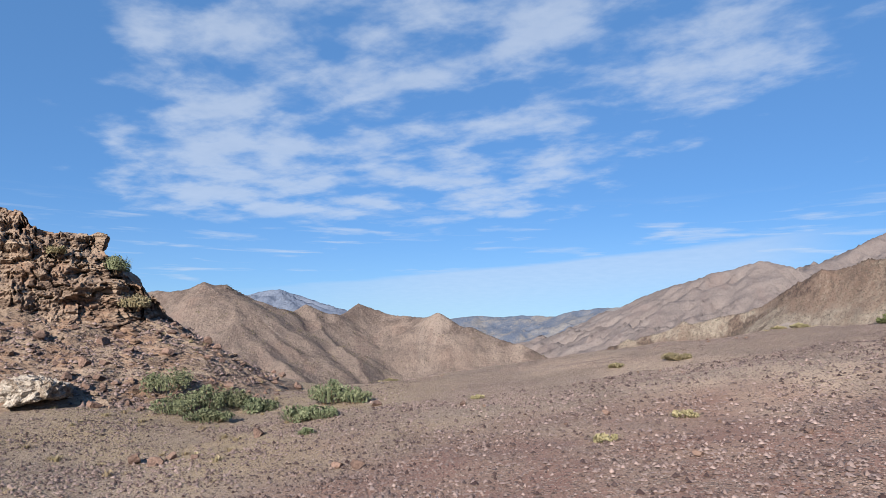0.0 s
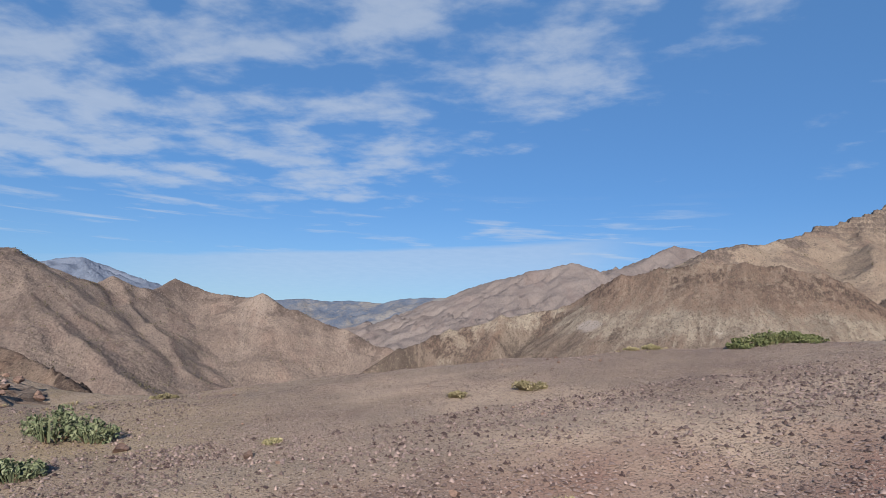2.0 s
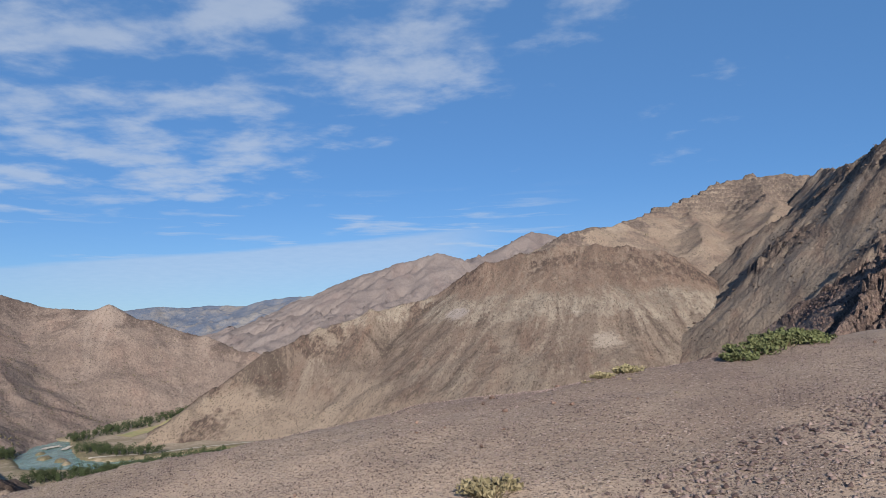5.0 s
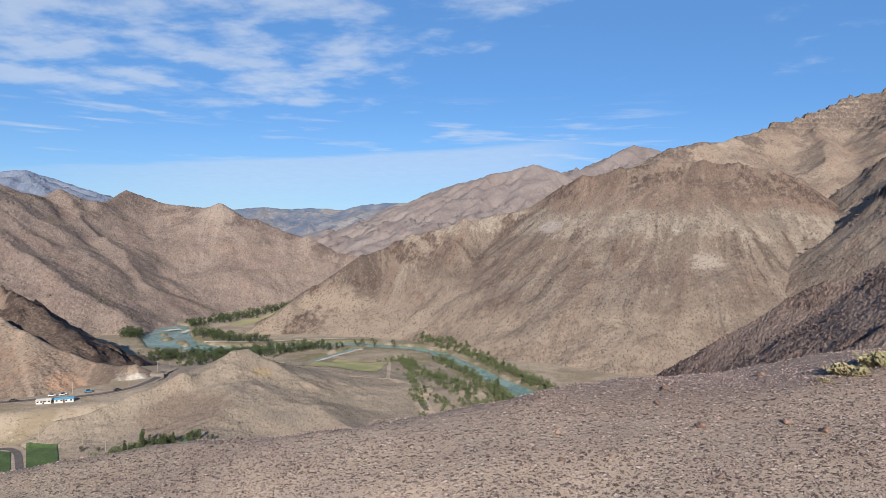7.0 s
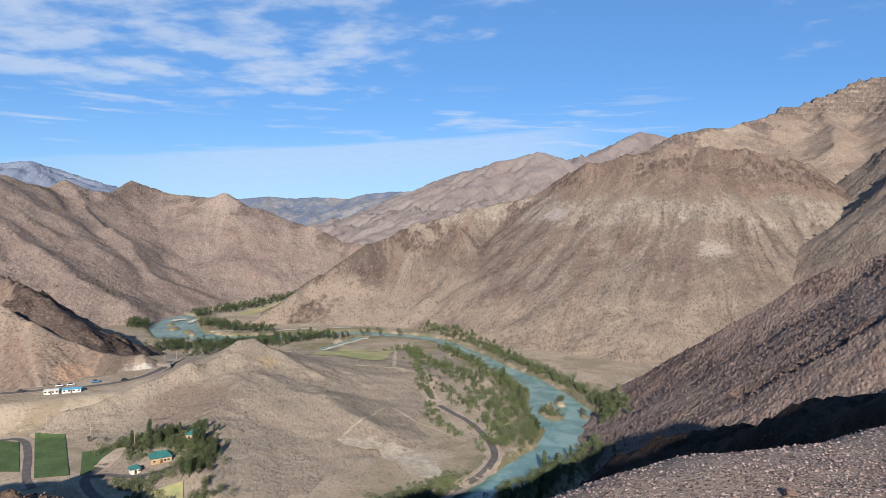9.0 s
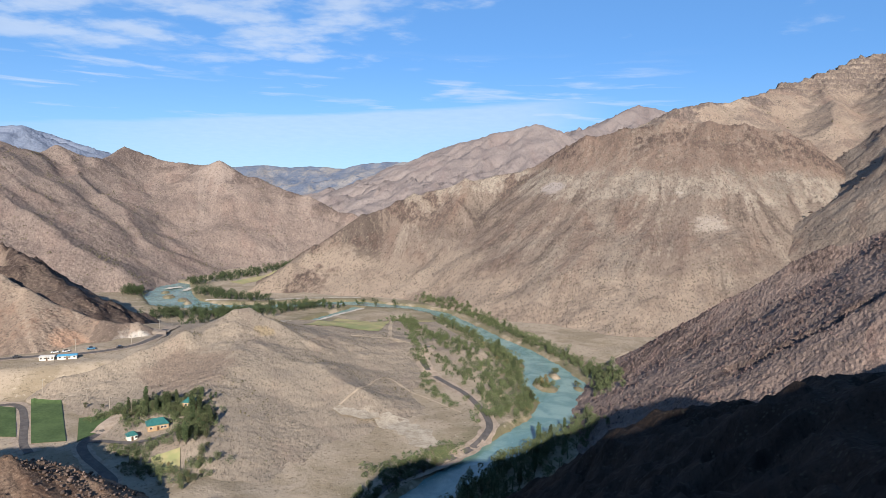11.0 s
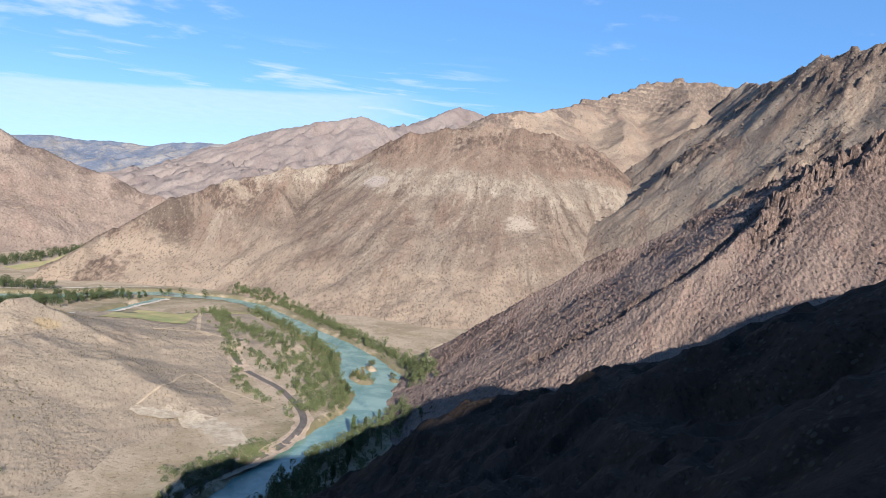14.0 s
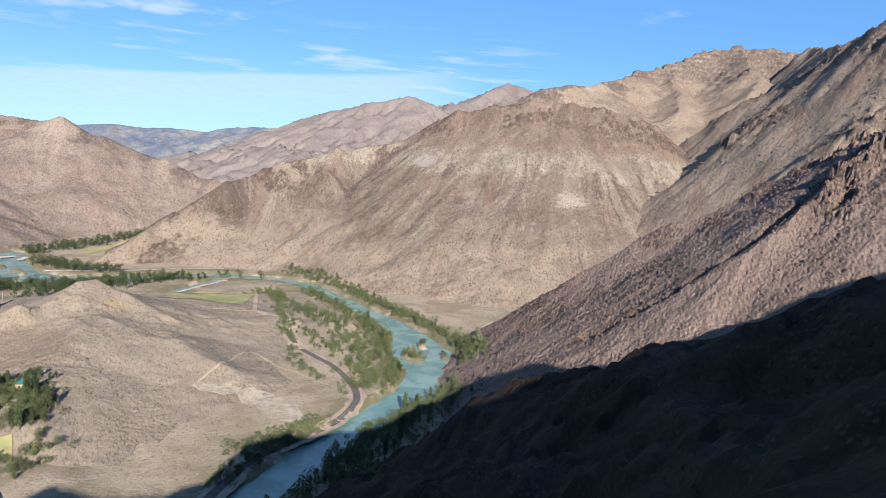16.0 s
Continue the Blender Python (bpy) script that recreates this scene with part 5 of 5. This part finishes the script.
house(-31, 346, 12, 9.5, 7.0, 3.0, 2.4, PLASTER, TEAL, "tan house with a teal hipped roof among trees", 3)
house(-16, 361, -20, 7.0, 5.5, 2.8, 2.0, PLASTER, TEAL, "small tan house with a teal roof behind poplars", 2)
house(-42, 341, 20, 4.2, 4.0, 2.6, 1.6, WHITEWASH, TEAL, "small white hut with a teal roof by the drive", 1)
house(-104, 458, 3, 8.0, 4.5, 2.6, 0.5, WHITEWASH, WHITEWASH, "long low white building beside the upper road", 4, "building")
house(-93, 458.5, 4, 10.5, 4.5, 2.5, 0.5, WHITEWASH, BLUE_ROOF, "long low building with a light blue roof by the road", 4, "building")
house(-125, 398, 10, 9.0, 6.0, 3.0, 0.5, WHITEWASH, WHITEWASH, "white flat roofed building at the field edge", 2, "building")


def pole(x, y, height, label):
    root = new("utility_pole")
    root.matrix_world = pose(x, y, float(land_z(x, y)[0]), 0, 0, 20)
    v, f = [], []
    limb(v, f, (0, 0, -0.4), (0, 0, height), 0.17, 0.11, 8)
    mesh_part("shaft", v, f, POLE_WOOD, root, smooth=True)
    part("crossarm", box_bm(2.0, 0.14, 0.14, 0, 0, height - 0.7), POLE_WOOD, root)
    for q in (-0.85, 0.0, 0.85):
        part("insulator", box_bm(0.1, 0.1, 0.2, q, 0, height - 0.56), WHITEWASH, root)
    return tagged(root, label, "utility pole", "utility poles")


for px, py in ((-97, 417), (-72, 402), (-58, 384), (-46, 372), (-92, 476), (-60, 486), (-40, 560), (-48, 548)):
    pole(px, py, 8.0, "pale wooden utility pole on the valley slope")


CAR_PAINT = [plain("car_white", rgb(214, 214, 212), rgb(200, 200, 198), 1.0, 0.35, spec=0.5), plain("car_dark", rgb(58, 60, 66), rgb(48, 50, 56), 1.0, 0.35, spec=0.5), plain("car_blue", rgb(70, 120, 150), rgb(60, 106, 136), 1.0, 0.35, spec=0.5)]
RUBBER = plain("tyre", rgb(34, 34, 34), rgb(26, 26, 26), 8.0, 0.9)


def car(x, y, turn, paint, label, length=4.3, height=1.5):
    root = new("car")
    root.matrix_world = pose(x, y, float(land_z(x, y)[0]) + 0.28, 0, 0, turn)
    part("body", box_bm(length, 1.75, height * 0.45, 0, 0, 0.3, 0.12), paint, root)
    bm = box_bm(length * 0.55, 1.6, height * 0.4, -0.1, 0, 0.3 + height * 0.44)
    for v in bm.verts:
        if v.co.z > 1.1:
            v.co.x *= 0.75
            v.co.y *= 0.85
    part("cabin", bm, GLASS, root)
    for wx in (-length * 0.31, length * 0.31):
        for wy in (-0.8, 0.8):
            v, f = [], []
            limb(v, f, (wx, wy - 0.1, 0.32), (wx, wy + 0.1, 0.32), 0.32, 0.32, 12)
            f += [tuple(range(11, -1, -1)), tuple(range(12, 24))]
            mesh_part("wheel", v, f, RUBBER, root)
    return tagged(root, label, "car", "parked cars")


car(-122, 463.2, 6, CAR_PAINT[1], "dark car parked on the upper road")
car(-103, 472, 8, CAR_PAINT[0], "white car parked above the buildings")
car(-97, 474, 20, CAR_PAINT[0], "white car parked above the buildings")
car(-83, 476, 5, CAR_PAINT[2], "blue van parked above the buildings", 5.0, 2.0)
car(-66, 476.5, 30, CAR_PAINT[1], "dark car beside the road verge")

# ---- plants and stones on the plateau ----
def shrub(seed, radius, height, leaf, label, count=420, grassy=0.3, category="shrub"):
    r = np.random.default_rng(seed)
    root = new("shrub")
    verts, faces = [], []
    lobes = []
    for k in range(16):
        t, q = r.uniform(0, 6.28), radius * math.sqrt(r.uniform(0, 0.8))
        tip = (q * math.cos(t), q * math.sin(t), height * r.uniform(0.45, 0.85) * (1 - 0.45 * q / radius))
        limb(verts, faces, (tip[0] * 0.3, tip[1] * 0.3, -0.03), tip, 0.012, 0.004, 4)
        lobes.append((tip, (radius * 0.28, radius * 0.28, height * 0.26)))
    mesh_part("stems", verts, faces, TWIG, root)
    verts, faces = leaf_cloud(r, lobes, count * 2, 0.045 * (1 + radius * 0.3))
    for k in range(int(count * grassy)):
        t, q = r.uniform(0, 6.28), radius * math.sqrt(r.uniform(0, 1))
        a = np.array((q * math.cos(t) * 0.8, q * math.sin(t) * 0.8, height * 0.15))
        b = a + np.array((math.cos(t) * 0.12, math.sin(t) * 0.12, height * r.uniform(0.35, 0.75)))
        w = np.array((-math.sin(t), math.cos(t), 0)) * 0.007
        i = len(verts)
        verts += [a - w, a + w, b]
        faces.append((i, i + 1, i + 2))
    mesh_part("foliage", verts, faces, leaf, root)
    return tagged(root, label, category, "plateau plants")


def on_top(ob, x, y, turn=0.0, s=1.0, sink=0.03):
    z = float(top_z(x, y)[0])
    i, j = int((x - OX[0, 0]) / 0.07), int((y - OY[0, 0]) / 0.07)
    if 0 <= i < OH.shape[1] and 0 <= j < OH.shape[0]:
        z = max(z, float(OH[j, i]))
    ob.matrix_world = pose(x, y, z - sink, 0, 0, turn) @ Matrix.Diagonal((s, s, s, 1))


SAGE = "grey green desert shrub growing on stony ground"
for k, (x, y, radius, height) in enumerate(((-5.6, 13.2, 0.55, 0.6), (-4.7, 11.4, 0.42, 0.42), (-4.35, 11.9, 0.5, 0.5), (-3.95, 12.3, 0.42, 0.42), (-3.9, 10.9, 0.38, 0.28), (-3.38, 11.9, 0.38, 0.32),
                                            (-2.2, 9.8, 0.3, 0.28), (-1.85, 9.75, 0.28, 0.24), (-2.0, 11.5, 0.42, 0.5), (-1.5, 11.2, 0.26, 0.3), (-1.79, 8.65, 0.1, 0.12))):
    on_top(shrub(300 + k, radius, height, SHRUB_LEAF, SAGE, int(620 * radius + 120), 0.35), x, y)
for k, (x, y, radius, height) in enumerate(((8.8, 12.55, 0.26, 0.16), (9.15, 12.6, 0.36, 0.24), (9.6, 12.65, 0.42, 0.27), (10.1, 12.7, 0.44, 0.26), (10.55, 12.8, 0.36, 0.22))):
    on_top(shrub(340 + k, radius, height, SHRUB_GREEN, "bright green low shrub at the plateau edge", int(620 * radius + 120), 0.2), x, y)
for k, (x, y, radius, height) in enumerate(((3.98, 10.99, 0.22, 0.17), (3.0, 11.2, 0.14, 0.1), (7.24, 13.01, 0.18, 0.15), (6.79, 12.95, 0.13, 0.11), (0.55, 10.19, 0.12, 0.08), (-1.21, 14.56, 0.22, 0.14), (1.6, 6.4, 0.12, 0.09), (2.6, 7.0, 0.13, 0.1))):
    on_top(shrub(360 + k, radius, height, TUFT_LEAF, "small yellow green tuft among pebbles", int(500 * radius + 80), 0.8), x, y)

for k, (x, y, z, radius, height, leaf) in enumerate(((-8.0, 15.55, 3.0, 0.34, 0.5, SHRUB_LEAF), (-7.55, 15.65, 2.1, 0.42, 0.45, TUFT_LEAF), (-8.95, 14.6, 3.35, 0.2, 0.25, TUFT_LEAF))):
    bush = shrub(380 + k, radius, height, leaf, "dry bush rooted in a crack of the outcrop", 420, 0.6)
    bush.matrix_world = pose(x, y, z, 0, 0, 40 * k)


def tuft(seed, radius, height):
    r = np.random.default_rng(seed)
    verts, faces = [], []
    for k in range(46):
        t, q = r.uniform(0, 6.28), radius * r.uniform(0, 0.6)
        a = np.array((q * math.cos(t), q * math.sin(t), -0.01))
        lean = np.array((math.cos(t), math.sin(t), 0)) * radius * r.uniform(0.2, 1.0)
        mid = a + lean * 0.4 + np.array((0, 0, height * r.uniform(0.4, 0.7)))
        b = a + lean + np.array((0, 0, height * r.uniform(0.6, 1.0)))
        w = np.array((-math.sin(t), math.cos(t), 0)) * 0.006
        i = len(verts)
        verts += [a - w, a + w, mid + w * 0.8, mid - w * 0.8, b]
        faces += [(i, i + 1, i + 2, i + 3), (i + 3, i + 2, i + 4)]
    return tagged(mesh_part("grass_tuft", verts, faces, STRAW), "dry straw coloured grass tuft on the gravel", "grass tuft", "dry grass tufts")


tuft_kinds = [tuft(400 + k, 0.16, h) for k, h in enumerate((0.12, 0.08, 0.15))]
r = np.random.default_rng(12)
spots = [(r.uniform(-9, -2.2), r.uniform(5.5, 16.5)) for _ in range(190)] + [(6.5, 12.9), (7.6, 13.1), (6.85, 11.84), (7.0, 13.3), (6.9, 12.6)]
for k, (x, y) in enumerate(spots):
    ob = tuft_kinds[k] if k < 3 else copy_thing(tuft_kinds[k % 3], Matrix.Identity(4))
    on_top(ob, x, y, r.uniform(0, 360), r.uniform(0.25, 0.75), 0.01)

STONE = leaves("loose_stone", rgb(78, 62, 58), rgb(188, 166, 154), 0.3)
STONE_BIG = plain("boulder", rgb(138, 114, 102), rgb(100, 80, 72), 6.0, 0.9, 0.02, 0.25)


def stone_mesh(seed, detail=1):
    r = np.random.default_rng(seed)
    bm = bmesh.new()
    bmesh.ops.create_icosphere(bm, subdivisions=detail, radius=0.5)
    cuts = [(v / np.linalg.norm(v), r.uniform(0.20, 0.36)) for v in r.normal(size=(11, 3))]
    for v in bm.verts:
        c = np.array(v.co)
        for nrm, dist in cuts:
            over = c @ nrm - dist
            if over > 0:
                c = c - nrm * over
        v.co = c * (1.15, 0.95, 0.72) + r.normal(size=3) * 0.012
    return bm


stone_kinds = []
for k in range(6):
    stone_kinds.append(tagged(part("stone", stone_mesh(500 + k, 3), STONE_BIG), "loose brown stone lying on the gravel", "stone", "loose stones"))
r = np.random.default_rng(15)
big = [(-3.9, 8.3, 0.26), (-3.5, 8.5, 0.18), (-3.6, 8.2, 0.2), (-3.1, 8.2, 0.14), (2.1, 5.4, 0.12), (-1.08, 10.54, 0.2), (0.3, 9.7, 0.14), (-2.56, 9.08, 0.22), (5.28, 12.8, 0.07), (5.72, 12.52, 0.08), (5.8, 12.3, 0.08), (5.6, 13.6, 0.09),
       (5.3, 13.3, 0.07), (4.4, 13.2, 0.06), (6.6, 13.6, 0.08), (3.2, 5.7, 0.1), (-1.1, 6.9, 0.16), (-0.9, 6.8, 0.2), (1.9, 7.6, 0.12), (-5.9, 12.2, 0.2), (-7.5, 14.2, 0.3), (-6.6, 12.6, 0.24), (-8.4, 13.4, 0.3)]
big += [(r.uniform(-9, 11), r.uniform(4, 14.0), r.uniform(0.03, 0.06)) for _ in range(70)]
big += [(r.uniform(-11, -3.5), r.uniform(11.5, 17.5), 0.08 + 0.26 * r.uniform() ** 2) for _ in range(150)]
for k, (x, y, s) in enumerate(big):
    ob = stone_kinds[k] if k < 6 else copy_thing(stone_kinds[k % 6], Matrix.Identity(4))
    on_top(ob, x, y, r.uniform(0, 360), s, -s * 0.2)


def pebbles(count, seed, x0, x1, y0, y1, lo, hi, name, label):
    """Loose gravel that nobody could count, in one mesh."""
    r = np.random.default_rng(seed)
    bm = bmesh.new()
    for p in ((0.5, 0.05, -0.05), (0.12, 0.46, 0.05), (-0.44, 0.2, -0.05), (-0.25, -0.42, 0.0), (0.3, -0.38, 0.08), (0.05, 0.02, 0.45)):
        bm.verts.new(p)
    bm.verts.ensure_lookup_table()
    for k in range(5):
        bm.faces.new((bm.verts[k], bm.verts[(k + 1) % 5], bm.verts[5]))
    bm.verts.index_update()
    base = np.array([v.co for v in bm.verts])
    tris = np.array([[v.index for v in f.verts] for f in bm.faces])
    bm.free()
    x, y = r.uniform(x0, x1, count), r.uniform(y0, y1, count)
    keep = r.uniform(0, 1, count) < 0.35 + 0.65 * sstep(-0.35, 0.35, fbm(x / 1.6, y / 1.6, 3, seed))
    x, y = x[keep], y[keep]
    n = len(x)
    size = lo * (hi / lo) ** (r.uniform(0, 1, n) ** 2.2)
    j, i = np.clip(((y - OY[0, 0]) / 0.07).astype(int), 0, OH.shape[0] - 1), np.clip(((x - OX[0, 0]) / 0.07).astype(int), 0, OH.shape[1] - 1)
    z = np.where(x < -2, np.maximum(top_z(x, y), OH[j, i]), top_z(x, y)) + size * 0.12
    turn = r.uniform(0, 6.28, n)
    shape = base[None] * (1 + r.normal(size=(n, len(base), 1)) * 0.2) * np.stack([r.uniform(0.8, 1.4, n), r.uniform(0.7, 1.1, n), r.uniform(0.7, 1.25, n)], 1)[:, None]
    c, s = np.cos(turn)[:, None], np.sin(turn)[:, None]
    P = np.stack([shape[..., 0] * c - shape[..., 1] * s, shape[..., 0] * s + shape[..., 1] * c, shape[..., 2]], -1) * size[:, None, None]
    P = P + np.stack([x, y, z], -1)[:, None]
    F = (tris[None] + (np.arange(n) * len(base))[:, None, None]).reshape(-1, 3)
    me = bpy.data.meshes.new(name)
    me.vertices.add(n * len(base))
    me.vertices.foreach_set("co", P.ravel())
    me.loops.add(F.size)
    me.loops.foreach_set("vertex_index", F.ravel().astype(np.int32))
    me.polygons.add(len(F))
    me.polygons.foreach_set("loop_start", np.arange(0, F.size, 3, dtype=np.int32))
    me.update(calc_edges=True)
    me.materials.append(STONE)
    tagged(new(name, me), label, "gravel", kind="stuff")


pebbles(105000, 21, -8.5, 10.5, 2.6, 10.4, 0.012, 0.060, "gravel", "loose purple brown gravel over the plateau")
pebbles(135000, 22, -0.5, 11, 9.4, 15.4, 0.008, 0.024, "gravel", "fine purple brown gravel near the plateau edge")
pebbles(22000, 24, -9.5, -0.5, 10.0, 15.5, 0.010, 0.055, "gravel", "small brown gravel on the grassy side of the plateau")
pebbles(15000, 23, -11.5, -4.3, 11.8, 17, 0.02, 0.12, "rubble", "angular brown rubble below the outcrop")

r = np.random.default_rng(44)
block_kinds = []
for k in range(5):
    bm = stone_mesh(560 + k, 3)
    me = bpy.data.meshes.new("rock")
    bm.to_mesh(me)
    bm.free()
    me.materials.append(RUBBLE_ROCK)
    block_kinds.append(me)
blocks = []
while len(blocks) < 280:
    x, y = r.uniform(-11, -4.2), r.uniform(11.5, 17.2)
    if -0.3 < (y - 16.2) - 0.62 * (x + 7.6) or (y - 11.3) < 0.55 * (x + 3) * -0.2:
        continue
    blocks.append((x, y, 0.06 + 0.36 * r.uniform() ** 4.5))
for x, y, size in blocks:
    j, i = int((y - OY[0, 0]) / 0.07), int((x - OX[0, 0]) / 0.07)
    rock = new("rock", block_kinds[r.integers(5)])
    rock.parent = OUTCROP
    ground = max(float(OH[j, i]), float(top_z(x, y)[0]))
    rock.matrix_local = pose(x, y, ground + size * 0.02, r.uniform(-25, 25), r.uniform(-25, 25), r.uniform(0, 360)) @ Matrix.Diagonal((size, size * 0.85, size * 0.8, 1))

PALE_ROCK = plain("pale_rock", rgb(196, 186, 174), rgb(136, 120, 106), 5.0, 0.9, 0.10)
def pale_knob():
    """A weathered knob of pale rock: a lump broken into steps and hollows."""
    bm = stone_mesh(540, 5)
    for v in bm.verts:
        c = v.co.normalized()
        x, y = np.array([c.x * 2.2 + 7.1]), np.array([c.y * 2.2 + c.z * 2.9])
        a, rim = cells(x * 1.6, y * 1.6, 77)
        v.co *= 1 + 0.16 * float(fbm(x, y, 5, 71, 0.65)[0]) + 0.16 * (float(a[0]) - 0.5) * min(1.0, float(rim[0]) * 5)
    return bm


white_rock = tagged(part("pale_boulder", pale_knob(), PALE_ROCK), "weathered pale white rock at the foot of the outcrop", "boulder")
on_top(white_rock, -7.2, 11.7, 30, 1.2, -0.16)


def loose_rocks(name, key, count, region, lo, hi, mat, label, seed, lowest=-128.0, detail=1):
    """Boulders and scrub scattered over a slope, too many to count, in one mesh."""
    r = np.random.default_rng(seed)
    bm = bmesh.new()
    if detail:
        bmesh.ops.create_icosphere(bm, subdivisions=detail, radius=0.5)
    else:
        bmesh.ops.create_cone(bm, segments=4, radius1=0.5, radius2=0.22, depth=0.8, cap_ends=True)
        bmesh.ops.delete(bm, geom=[f for f in bm.faces if f.calc_center_median().z < -0.3], context="FACES_ONLY")
    base = np.array([v.co for v in bm.verts])
    bmesh.ops.triangulate(bm, faces=bm.faces[:])
    tris = np.array([[v.index for v in f.verts] for f in bm.faces])
    bm.free()
    x0, y0, step, H = LAND[key]
    x, y = r.uniform(region[0], region[1], count), r.uniform(region[2], region[3], count)
    clump = fbm(x / 40, y / 40, 3, seed)
    keep = r.random(count) < 0.12 + 0.88 * sstep(-0.15, 0.45, clump)
    x, y = x[keep], y[keep]
    i, j = ((x - x0) / step).astype(int), ((y - y0) / step).astype(int)
    ok = (i >= 0) & (j >= 0) & (i < H.shape[1]) & (j < H.shape[0])
    x, y, i, j = x[ok], y[ok], i[ok], j[ok]
    z = H[j, i]
    ok = z > lowest
    x, y, z = x[ok], y[ok], z[ok]
    n = len(x)
    size = lo * (hi / lo) ** (r.random(n) ** 2.0)
    turn = r.uniform(0, 6.28, n)
    shape = base[None] * (1 + r.normal(size=(n, len(base), 1)) * 0.2) * np.stack([r.uniform(0.8, 1.5, n), r.uniform(0.7, 1.1, n), r.uniform(0.6, 1.0, n)], 1)[:, None]
    c, s = np.cos(turn)[:, None], np.sin(turn)[:, None]
    P = np.stack([shape[..., 0] * c - shape[..., 1] * s, shape[..., 0] * s + shape[..., 1] * c, shape[..., 2]], -1) * size[:, None, None]
    P = P + np.stack([x, y, z + size * 0.1], -1)[:, None]
    F = (tris[None] + (np.arange(n) * len(base))[:, None, None]).reshape(-1, 3)
    me = bpy.data.meshes.new(name)
    me.vertices.add(n * len(base))
    me.vertices.foreach_set("co", P.ravel())
    me.loops.add(F.size)
    me.loops.foreach_set("vertex_index", F.ravel().astype(np.int32))
    me.polygons.add(len(F))
    me.polygons.foreach_set("loop_start", np.arange(0, F.size, 3, dtype=np.int32))
    me.update(calc_edges=True)
    me.materials.append(mat)
    tagged(new(name, me), label, "boulders", kind="stuff")


SLOPE_STONE = leaves("slope_stone", rgb(62, 51, 47), rgb(118, 100, 92), 0.1)
SCRUB = leaves("dry_scrub", rgb(78, 70, 50), rgb(108, 96, 72), 0.1)
loose_rocks("spur_boulders", "mountain_7", 42000, (120, 430, 90, 400), 0.4, 2.3, SLOPE_STONE, "purple brown boulders strewn over the spur", 601, detail=0)
loose_rocks("low_boulders", "hill_3", 5000, (-120, -30, 200, 270), 0.3, 1.8, SLOPE_STONE, "brown boulders on the rocky spur", 602)
loose_rocks("mountain_scrub", "mountain_1", 42000, (40, 720, 430, 900), 0.6, 1.9, SCRUB, "dry dark scrub dotted over the mountain side", 603, detail=0)
loose_rocks("upland_boulders", "mountain_6", 14000, (460, 900, 150, 700), 0.8, 3.4, SLOPE_STONE, "grey brown boulders on the upper slopes", 604)
loose_rocks("ridge_scrub", "mountain_2", 22000, (-600, 300, 780, 1300), 0.9, 2.6, SCRUB, "dry dark scrub dotted over the tan ridge", 606, detail=0)
loose_rocks("tableland_scrub", "mountain_8", 9000, (640, 1250, 600, 1000), 1.0, 3.0, SCRUB, "dry scrub on the high slopes", 607, detail=0)
loose_rocks("hill_scrub", "hill_1", 12000, (-120, 130, 240, 520), 0.35, 1.1, SCRUB, "small dry scrub on the sandy hill", 605, detail=0)
